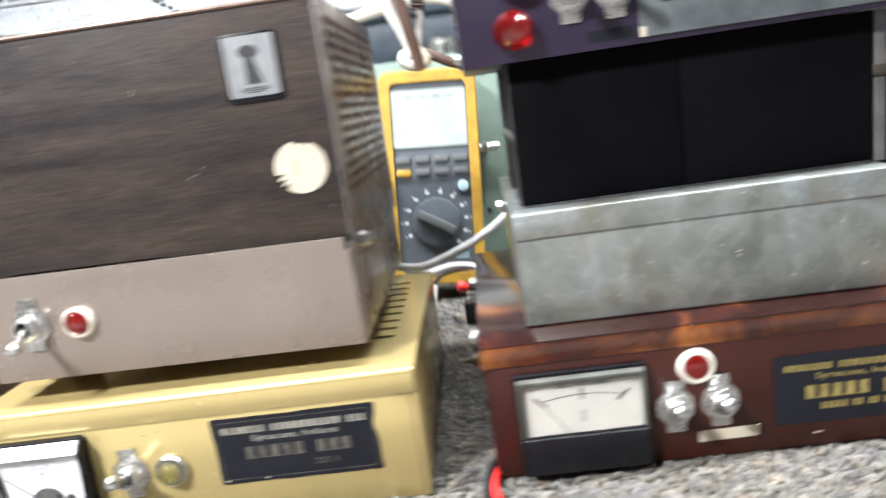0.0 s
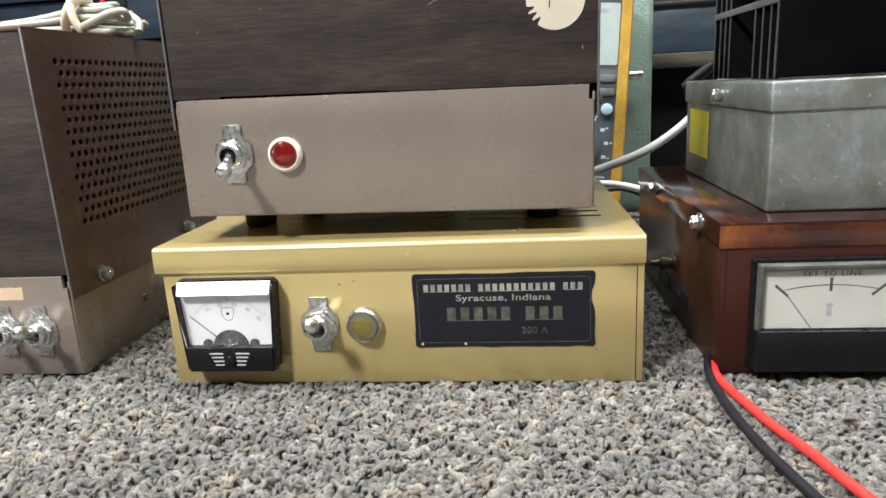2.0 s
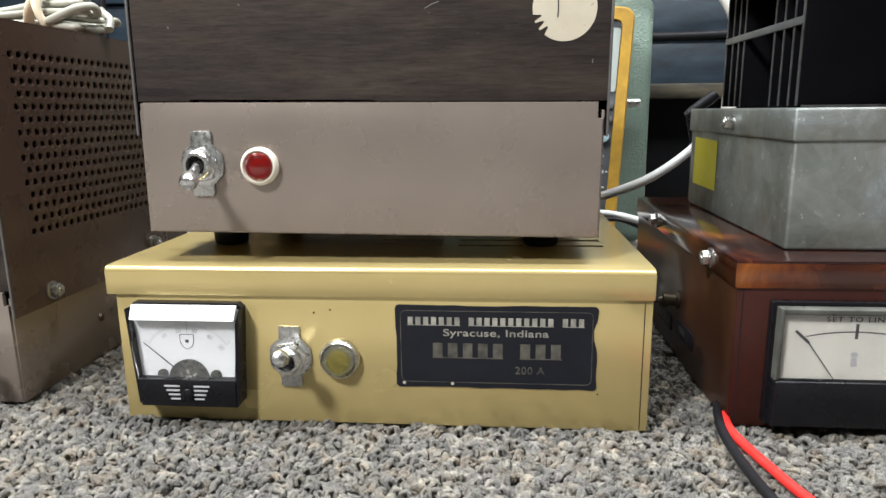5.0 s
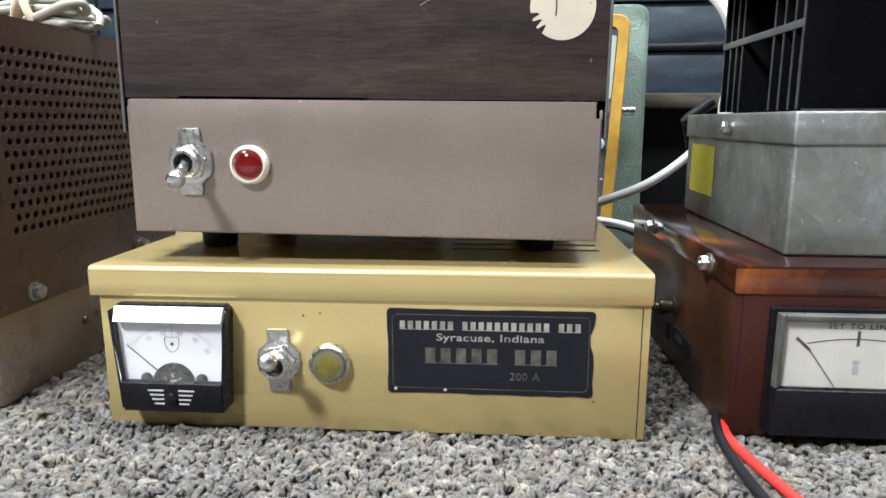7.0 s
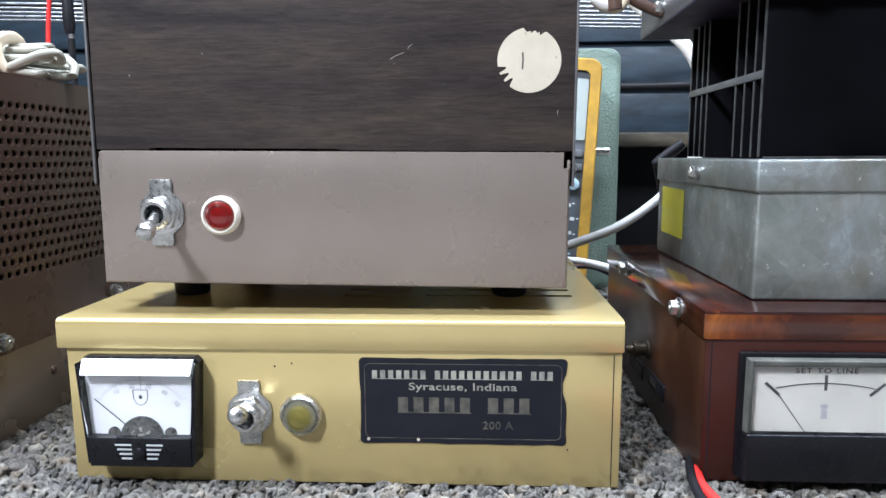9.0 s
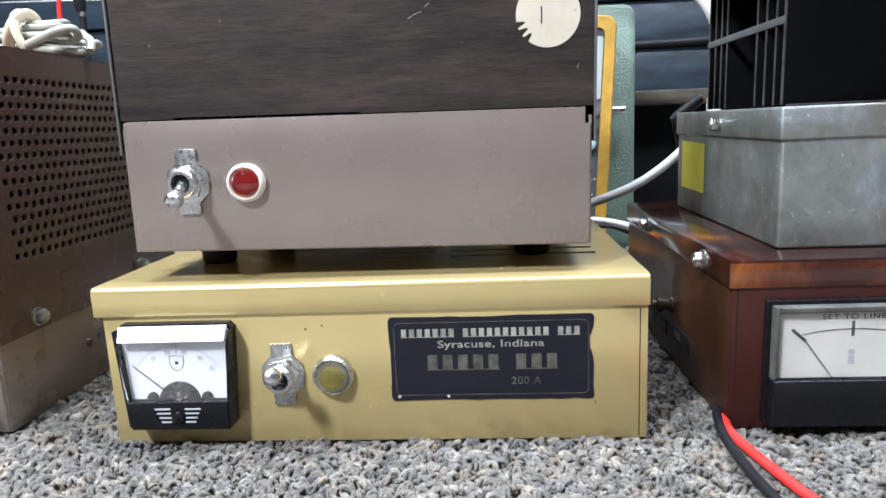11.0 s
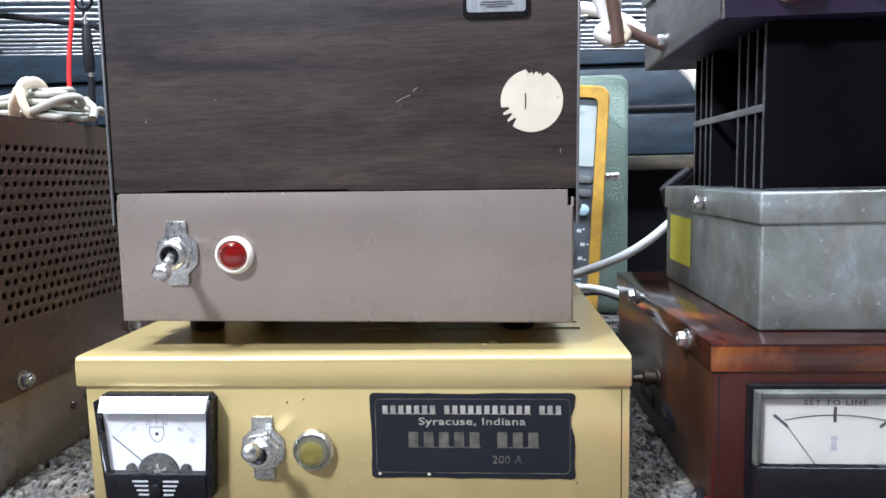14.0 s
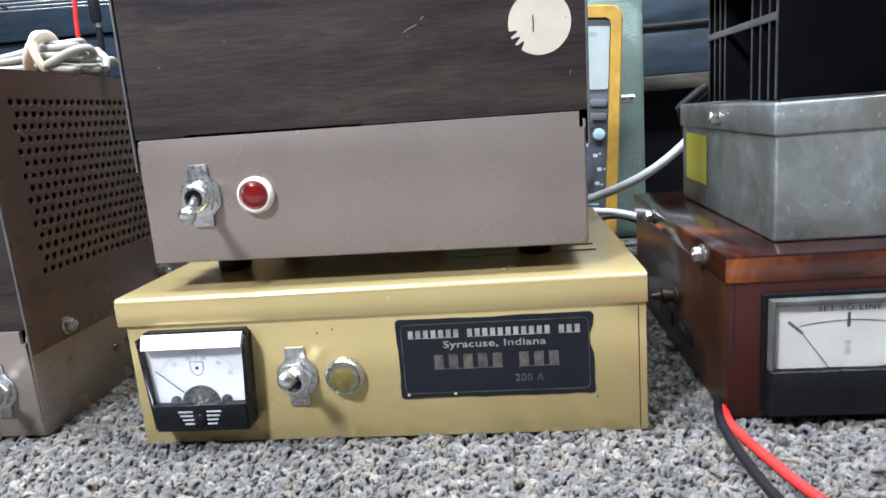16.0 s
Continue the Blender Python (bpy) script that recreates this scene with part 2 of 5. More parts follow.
SCRATCH = plain("bared_vinyl", (0.26, 0.24, 0.22), 0.6)
TAPE = paint("masking_tape", (0.55, 0.40, 0.27), (0.66, 0.5, 0.35), 0.7, 0, 80)
YELLOW = paint("yellow_sticker", (0.74, 0.68, 0.03), (0.82, 0.76, 0.06), 0.5, 0, 40)
DMM_YELLOW = paint("yellow_rubber", (0.30, 0.17, 0.030), (0.53, 0.31, 0.036), 0.5, 0, 55, 500, 0.3, (0.22, 0.15, 0.05))
DMM_GREY = paint("slate_plastic", (0.075, 0.088, 0.105), (0.10, 0.113, 0.13), 0.45, 0, 60)
DMM_BUTTON = plain("dark_button_rubber", (0.09, 0.095, 0.10), 0.6)
DMM_WHITE = plain("white_print", (0.62, 0.66, 0.68), 0.5)
DMM_BLUE = plain("pale_blue_button", (0.45, 0.62, 0.72), 0.5)
LCD = paint("grey_lcd", (0.32, 0.37, 0.36), (0.41, 0.45, 0.44), 0.12, 0, 30, 900, 0.0)
LCD_MARK = plain("lcd_segment", (0.27, 0.31, 0.33), 0.3)
GREEN = crackle("green_crackle_enamel", (0.135, 0.195, 0.165), (0.175, 0.24, 0.205))
RUBBER = paint("black_rubber", (0.009, 0.009, 0.011), (0.013, 0.013, 0.016), 0.5, 0, 60, 900, 0.05, gloss=0.2)
CORD_GREY = paint("grey_cord", (0.42, 0.42, 0.42), (0.52, 0.52, 0.52), 0.4, 0, 90)
CORD_OLIVE = paint("olive_grey_cord", (0.26, 0.255, 0.215), (0.38, 0.375, 0.325), 0.42, 0, 60)
CORD_WHITE = paint("off_white_cord", (0.66, 0.63, 0.58), (0.76, 0.74, 0.70), 0.4, 0, 80)
CORD_BROWN = paint("brown_cord", (0.065, 0.035, 0.027), (0.11, 0.064, 0.046), 0.4, 0, 80)
RED_WIRE = paint("red_wire", (0.62, 0.022, 0.020), (0.72, 0.035, 0.03), 0.42, 0, 80)
BAND = paint("cream_rubber_band", (0.62, 0.52, 0.38), (0.74, 0.64, 0.5), 0.45, 0, 120)
WIRE_CHROME = paint("shelf_chrome", (0.22, 0.23, 0.245), (0.32, 0.33, 0.345), 0.35, 0.7, 60)
BLUE = paint("blue_wall_paint", (0.005, 0.011, 0.019), (0.019, 0.039, 0.061), 0.55, 0, 13, 300, 0.3, None, 0.1, (1, 1, 4))
LEDGE = paint("stained_board", (0.010, 0.008, 0.006), (0.062, 0.050, 0.030), 0.6, 0, 22, 300, 0.2, None, 0.1, (1, 1, 4))
# near-black for hollows and gaps, their shade put into the colour
DARK = paint("dark_hollow", (0.004, 0.004, 0.0045), (0.008, 0.008, 0.009), 0.8, 0, 10, gloss=0.05)
WALL = paint("room_wall_paint", (0.20, 0.195, 0.185), (0.25, 0.24, 0.23), 0.7, 0, 3)
CEIL = paint("ceiling_paint", (0.33, 0.325, 0.315), (0.40, 0.39, 0.38), 0.8, 0, 3)
CARPET = carpet_mat("carpet_loop_yarn", True)
CARPET_BASE = carpet_mat("carpet_backing", False)

# ---- mesh helpers ----
OUT = Matrix.Rotation(radians(90), 4, "X")          # local z turns to -y
LEFTWARD = Matrix.Rotation(radians(-90), 4, "Z") @ OUT   # local z turns to -x
RIGHTWARD = Matrix.Rotation(radians(90), 4, "Z") @ OUT   # local z turns to +x


def at(x, y, z, turn=None):
    return Matrix.Translation((x, y, z)) @ (turn if turn else Matrix())


def thing(name, m, label, category, group="", kind=""):
    ob = new(name)
    ob.empty_display_size = 0.02
    ob.matrix_basis = m
    return tagged(ob, label, category, group, kind)


def mesh_object(name, bm, mat, smooth=35.0):
    me = bpy.data.meshes.new(name)
    bmesh.ops.recalc_face_normals(bm, faces=bm.faces[:])
    bm.to_mesh(me)
    bm.free()
    for p in me.polygons:
        p.use_smooth = True
    me.set_sharp_from_angle(angle=radians(smooth))
    me.materials.append(mat)
    return new(name, me)


def part(name, bm, mat, parent, label="", smooth=35.0):
    ob = mesh_object(name, bm, mat, smooth)
    ob.parent = parent
    return tagged(ob, label)


def solo(name, bm, mat, label, category, group="", kind="", smooth=35.0):
    return tagged(mesh_object(name, bm, mat, smooth), label, category, group, kind)


def join(*bms):
    out = bmesh.new()
    for b in bms:
        me = bpy.data.meshes.new("tmp")
        b.to_mesh(me)
        b.free()
        out.from_mesh(me)
        bpy.data.meshes.remove(me)
    return out


def box(x0, x1, y0, y1, z0, z1, bevel=0.0, seg=2):
    bm = bmesh.new()
    bmesh.ops.create_cube(bm, size=1.0, matrix=Matrix.Translation(((x0 + x1) / 2, (y0 + y1) / 2, (z0 + z1) / 2)) @ Matrix.Diagonal((x1 - x0, y1 - y0, z1 - z0, 1)))
    if bevel:
        bmesh.ops.bevel(bm, geom=bm.edges[:], offset=bevel, segments=seg, profile=0.5, affect="EDGES")
    return bm


def prism(outline, h, m, bevel=0.0):
    """A flat outline in local xy, made h thick along local z, then placed by m."""
    bm = bmesh.new()
    f = bm.faces.new([bm.verts.new((x, y, 0)) for x, y in outline])
    up = bmesh.ops.extrude_face_region(bm, geom=[f])
    vs = [v for v in up["geom"] if isinstance(v, bmesh.types.BMVert)]
    bmesh.ops.translate(bm, vec=(0, 0, h), verts=vs)
    if bevel < 0:
        bmesh.ops.bevel(bm, geom=bm.edges[:], offset=-bevel, segments=3, profile=0.5, affect="EDGES")
    if bevel > 0:
        top = [e for e in bm.edges if all(abs(v.co.z - h) < 1e-7 for v in e.verts)]
        bmesh.ops.bevel(bm, geom=top, offset=bevel, segments=2, profile=0.5, affect="EDGES")
    bm.transform(m)
    return bm


def round_rect(w, h, r, n=5):
    pts = []
    for cx, cy, a0 in ((w / 2 - r, h / 2 - r, 0), (-w / 2 + r, h / 2 - r, 90), (-w / 2 + r, -h / 2 + r, 180), (w / 2 - r, -h / 2 + r, 270)):
        for i in range(n + 1):
            a = radians(a0 + 90 * i / n)
            pts.append((cx + r * math.cos(a), cy + r * math.sin(a)))
    return pts


def circle(r, n=24, start=0.0):
    return [(r * math.cos(start + 2 * math.pi * i / n), r * math.sin(start + 2 * math.pi * i / n)) for i in range(n)]


def lathe(profile, m, n=28):
    """Turns (radius, height) pairs about local z."""
    bm = bmesh.new()
    rings = []
    for r, h in profile:
        if r < 1e-6:
            rings.append([bm.verts.new((0, 0, h))])
        else:
            rings.append([bm.verts.new((r * math.cos(2 * math.pi * i / n), r * math.sin(2 * math.pi * i / n), h)) for i in range(n)])
    for a, b in zip(rings, rings[1:]):
        for i in range(n):
            j = (i + 1) % n
            q = [a[i % len(a)], a[j % len(a)], b[j % len(b)], b[i % len(b)]]
            q = list(dict.fromkeys(q))
            if len(q) > 2:
                bm.faces.new(q)
    bm.transform(m)
    return bm


def spline(points, steps=8):
    p = [Vector(q) for q in points]
    p = [2 * p[0] - p[1]] + p + [2 * p[-1] - p[-2]]
    out = []
    for i in range(1, len(p) - 2):
        for k in range(steps):
            s = k / steps
            a, b, c, d = p[i - 1], p[i], p[i + 1], p[i + 2]
            out.append(0.5 * (2 * b + (c - a) * s + (2 * a - 5 * b + 4 * c - d) * s * s + (3 * b - a - 3 * c + d) * s ** 3))
    out.append(p[-2])
    return out


def tube(points, r, seg=10, steps=8, flat=1.0):
    pts = spline(points, steps)
    bm = bmesh.new()
    rings = []
    side = None
    for i, p in enumerate(pts):
        d = (pts[min(i + 1, len(pts) - 1)] - pts[max(i - 1, 0)]).normalized()
        if side is None:
            side = d.cross(Vector((0, 0, 1)) if abs(d.z) < 0.9 else Vector((1, 0, 0))).normalized()
        side = (side - d * side.dot(d)).normalized()
        up = d.cross(side)
        rings.append([bm.verts.new(p + r * (math.cos(2 * math.pi * k / seg) * side + flat * math.sin(2 * math.pi * k / seg) * up)) for k in range(seg)])
    for a, b in zip(rings, rings[1:]):
        for k in range(seg):
            bm.faces.new((a[k], a[(k + 1) % seg], b[(k + 1) % seg], b[k]))
    bm.faces.new(rings[0])
    bm.faces.new(rings[-1])
    return bm


def letters(text, size, m, depth=0.00015, spacing=1.0, width=None):
    cu = bpy.data.curves.new("letters", "FONT")
    cu.body, cu.size, cu.extrude, cu.space_character = text, size, depth, spacing
    cu.align_x, cu.align_y = "CENTER", "CENTER"
    cu.offset = size * 0.012
    ob = new("letters", cu)
    dg = bpy.context.evaluated_depsgraph_get()
    me = bpy.data.meshes.new_from_object(ob.evaluated_get(dg))
    bm = bmesh.new()
    bm.from_mesh(me)
    if width:
        xs = [v.co.x for v in bm.verts]
        bmesh.ops.scale(bm, vec=(width / (max(xs) - min(xs)), 1, 1), verts=bm.verts[:])
    bm.transform(m)
    bpy.data.objects.remove(ob)
    bpy.data.meshes.remove(me)
    bpy.data.curves.remove(cu)
    return bm


def bars(name, words, width, height, m, mat, parent, depth=0.00015):
    """Plain blocks in place of lettering: a row of blocks on one thin base line for each word."""
    cells = sum(words) + 0.8 * (len(words) - 1)
    step = width / cells
    x = -width / 2
    lo, hi, line = -height / 2, height / 2, -height / 2 + 0.06 * height
    for n in words:
        pts = [(x + 0.08 * step, lo), (x + (n - 0.08) * step, lo)]
        for i in reversed(range(n)):
            a, b = x + (i + 0.16) * step, x + (i + 0.80) * step
            pts += [(b, line), (b, hi), (a, hi), (a, line)]
        q = [pts[0]]
        for p in pts[1:]:
            if (p[0] - q[-1][0]) ** 2 + (p[1] - q[-1][1]) ** 2 > 1e-12:
                q.append(p)
        part(name, prism(q, depth, m), mat, parent)
        x += (n + 0.8) * step


def ribbon(points, w, m, depth=0.0001):
    """A thin flat line through local xy points."""
    out = []
    for (ax, ay), (bx, by) in zip(points, points[1:]):
        d = Vector((bx - ax, by - ay))
        if d.length < 1e-9:
            continue
        n = Vector((-d.y, d.x)).normalized() * w / 2
        out.append(prism([(ax + n.x, ay + n.y), (ax - n.x, ay - n.y), (bx - n.x, by - n.y), (bx + n.x, by + n.y)], depth, m))
    return join(*out)


def arc(cx, cy, r, a0, a1, n=14):
    return [(cx + r * math.cos(radians(a0 + (a1 - a0) * i / n)), cy + r * math.sin(radians(a0 + (a1 - a0) * i / n))) for i in range(n + 1)]


def perforated(w, h, x0, y0, cols, rows, px, py, r, m, thick=0.0009):
    """A sheet in local xy with staggered round holes, their walls going back along -z."""
    bm = bmesh.new()

    def quad(a, b, c, d):
        if c - a > 1e-6 and d - b > 1e-6:
            bm.faces.new([bm.verts.new(p) for p in ((a, b, 0), (c, b, 0), (c, d, 0), (a, d, 0))])

    quad(0, 0, w, y0)
    quad(0, y0 + rows * py, w, h)
    for j in range(rows):
        xs = x0 + (px / 2 if j % 2 else 0)
        yb = y0 + j * py
        quad(0, yb, xs, yb + py)
        quad(xs + cols * px, yb, w, yb + py)
        for i in range(cols):
            cx, cy = xs + (i + 0.5) * px, yb + py / 2
            ring = [(math.cos(radians(45 * k)), math.sin(radians(45 * k))) for k in range(8)]
            inn = [bm.verts.new((cx + r * a, cy + r * b, -0.00045)) for a, b in ring]
            deep = [bm.verts.new((cx + r * a, cy + r * b, -thick - 0.0004)) for a, b in ring]
            outr = [bm.verts.new((cx + px / 2 * round(a * 1.2), cy + py / 2 * round(b * 1.2), 0)) for a, b in ring]
            rim = [bm.verts.new((cx + 1.42 * r * a, cy + 1.42 * r * b, 0)) for a, b in ring]
            for k in range(8):
                l = (k + 1) % 8
                bm.faces.new((rim[k], outr[k], outr[l], rim[l]))
                bm.faces.new((inn[k], rim[k], rim[l], inn[l]))
                bm.faces.new((inn[l], deep[l], deep[k], inn[k]))
    bm.transform(m)
    return bm


def slotted(w, d, slots, m, thick=0.001):
    """A sheet in local xy with rectangular slots (x0, x1, y0, y1)."""
    xs = sorted({0, w, *[s[0] for s in slots], *[s[1] for s in slots]})
    ys = sorted({0, d, *[s[2] for s in slots], *[s[3] for s in slots]})
    bm = bmesh.new()
    vs = {}

    def vert(x, y, z=0.0):
        if (x, y, z) not in vs:
            vs[(x, y, z)] = bm.verts.new((x, y, z))
        return vs[(x, y, z)]

    for xa, xb in zip(xs, xs[1:]):
        for ya, yb in zip(ys, ys[1:]):
            cx, cy = (xa + xb) / 2, (ya + yb) / 2
            if any(s[0] < cx < s[1] and s[2] < cy < s[3] for s in slots):
                ring = [(xa, ya), (xb, ya), (xb, yb), (xa, yb)]
                for (ax, ay), (bx, by) in zip(ring, ring[1:] + ring[:1]):
                    bm.faces.new((vert(ax, ay), vert(bx, by), vert(bx, by, -thick), vert(ax, ay, -thick)))
            else:
                bm.faces.new((vert(xa, ya), vert(xb, ya), vert(xb, yb), vert(xa, yb)))
    bm.transform(m)
    return bm


# ---- fittings shared by the cabinets ----
def toggle_switch(parent, m, tilt_up, tilt_side, scale=1.0, worn=CHROME):
    """Nut and bushing with a locking tab behind and a bat lever; m puts local z outward."""
    m = m @ Matrix.Diagonal((scale, scale, scale, 1))
    nut = part("toggle_switch", join(
        prism(circle(0.0078, 6, 0.2), 0.0030, m @ at(0, 0, 0.0012), 0.0006),
        lathe([(0.0085, 0.0010), (0.0085, 0.0016), (0.0065, 0.0018)], m, 30),
        lathe([(0.0060, 0.0042), (0.0060, 0.0068), (0.0052, 0.0078), (0.0040, 0.0078), (0.0036, 0.0050), (0, 0.0050)], m, 26)), worn, parent)
    tab = [(-0.0042, 0.0138), (0.0042, 0.0138), (0.0046, 0.0128), (0.0046, 0.0085), (0.0086, 0.0045), (0.0092, 0), (0.0086, -0.0045), (0.0046, -0.0085), (0.0046, -0.0123), (0.0040, -0.0133), (-0.0040, -0.0133), (-0.0046, -0.0123), (-0.0046, -0.0085), (-0.0086, -0.0045), (-0.0092, 0), (-0.0086, 0.0045), (-0.0046, 0.0085), (-0.0046, 0.0128)]
    part("locking_tab", prism(tab, 0.0011, m @ at(0, 0, 0.0001), 0.0003), ZINC, nut)
    lever = m @ at(0, 0, 0.0045) @ Matrix.Rotation(radians(-tilt_up), 4, "X") @ Matrix.Rotation(radians(tilt_side), 4, "Y")
    part("lever", lathe([(0, 0.0), (0.0022, 0.0), (0.0020, 0.004), (0.0020, 0.0095), (0.0023, 0.0125), (0.0031, 0.0142), (0.0036, 0.0162), (0.0035, 0.0180), (0.0027, 0.0195), (0.0012, 0.0202), (0, 0.0203)], lever, 20), worn, nut)
    # black disc laid in the recess to paint its shade round the lever
    part("bushing_bore", lathe([(0.0037, 0.00515), (0, 0.00515)], m, 18), RUBBER, nut, "black disc painting the shade in the bore")
    return nut


def pilot_lamp(parent, m, bezel_r, lens_r, bezel_mat, lens_mat, dome, lens_label, knurl=False):
    prof = [(bezel_r, 0.0), (bezel_r, 0.0022), (bezel_r - 0.0008, 0.0034), (lens_r + 0.0006, 0.0036), (lens_r, 0.0028), (lens_r, 0.0005), (0, 0.0005)]
    bez = part("pilot_lamp", lathe(prof, m, 36), bezel_mat, parent)
    if knurl:
        # clear ring with radial ribs round a ringed amber dome
        # white disc added behind the lens so that it looks lit
        part("reflector", lathe([(lens_r * 0.97, 0.0014), (lens_r * 0.5, 0.0009), (0, 0.0008)], m, 24), DIAL, bez, "white disc added to brighten the lens")
        teeth = [(lens_r * (0.99 if i % 2 else 0.90) * math.cos(math.pi * i / 36), lens_r * (0.99 if i % 2 else 0.90) * math.sin(math.pi * i / 36)) for i in range(72)]
        part("ribbed_ring", prism(teeth, 0.0026, m @ at(0, 0, 0.0016)), CLEAR_RIB, bez, "clear ribbed ring")
        lens = lathe([(lens_r * 0.72, 0.0043), (lens_r * 0.71, 0.0056), (lens_r * 0.62, 0.0067), (lens_r * 0.54, 0.0058), (lens_r * 0.45, 0.0073), (lens_r * 0.36, 0.0061), (lens_r * 0.27, 0.0076), (lens_r * 0.17, 0.0063), (lens_r * 0.08, 0.0076), (0, 0.0066)], m, 32)
    else:
        lens = lathe([(lens_r, 0.001), (lens_r, 0.0030), (lens_r * 0.93, 0.0030 + dome * 0.45), (lens_r * 0.75, 0.003 + dome * 0.8), (lens_r * 0.66, 0.0026 + dome * 0.8), (lens_r * 0.42, 0.0030 + dome * 0.97), (0, 0.003 + dome)], m, 32)
    part("lens", lens, lens_mat, bez, lens_label)
    return bez


def bolt(parent, m, r=0.0036, washer=0.0046):
    b = part("bolt", join(lathe([(washer, 0), (washer, 0.0010), (r, 0.0014)], m, 20), prism(circle(r, 6, 0.3), 0.0036, m @ at(0, 0, 0.001), 0.0006), lathe([(0.0016, 0.0045), (0.0014, 0.0050), (0, 0.0050)], m, 12)), ZINC, parent)
    return b


def jewel_lamp(parent, m, r):
    """A domed, cut-glass lens over a chrome disc added to brighten it."""
    ring = part("pilot_lamp", lathe([(r * 0.94, 0), (r * 0.94, 0.001), (r * 0.86, 0.0014), (r * 0.82, 0.0006), (0, 0.0006)], m, 28), CHROME, parent)
    prof = [(r * 0.97, 0.0015)] + [(r * math.cos(a), 0.0030 + r * 1.02 * math.sin(a)) for a in (0.0, 0.3, 0.6, 0.9, 1.2, 1.42)] + [(0, 0.0030 + r)]
    dome = lathe(prof, m, 16)
    rng = random.Random(3)
    for v in dome.verts:
        v.co += Vector((rng.uniform(-1, 1), rng.uniform(-1, 1), rng.uniform(-1, 1))) * r * 0.02
    part("lens", dome, RED_GLASS, ring, "large domed cut-glass red lens", 12.0)
    return ring


# ---- setting ----
floor = solo("floor", box(-2.0, 2.0, -2.0, 1.62, -0.03, -0.0045), CARPET_BASE, "grey-beige looped carpet backing", "floor", kind="structure")
solo("ceiling", box(-2.0, 2.0, -2.0, 1.62, 1.75, 1.80), CEIL, "off-white ceiling", "ceiling", kind="structure")
solo("wall_south", box(-2.0, 2.0, -2.06, -2.0, -0.03, 1.80), WALL, "plain grey-beige wall", "wall", kind="structure")
solo("wall_west", box(-2.06, -2.0, -2.0, 1.62, -0.03, 1.80), WALL, "plain grey-beige wall", "wall", kind="structure")
solo("wall_east", box(2.0, 2.06, -2.0, 1.62, -0.03, 1.80), WALL, "plain grey-beige wall", "wall", kind="structure")


def ribbed_wall():
    """A wall of lapped horizontal boards."""
    bms = []
    z, k = -0.03, 0
    while z < 1.80:
        h = 0.105
        bm = box(-2.0, 2.0, 1.62, 1.68, z, z + h - 0.003, 0.004, 2)
        for v in bm.verts:
            if v.co.y < 1.65:
                v.co.y += 0.014 * (v.co.z - z) / h
        bms.append(bm)
        z += h
        k += 1
    return join(*bms)


solo("wall_north", ribbed_wall(), BLUE, "dark blue painted wall of lapped boards", "wall", kind="structure")


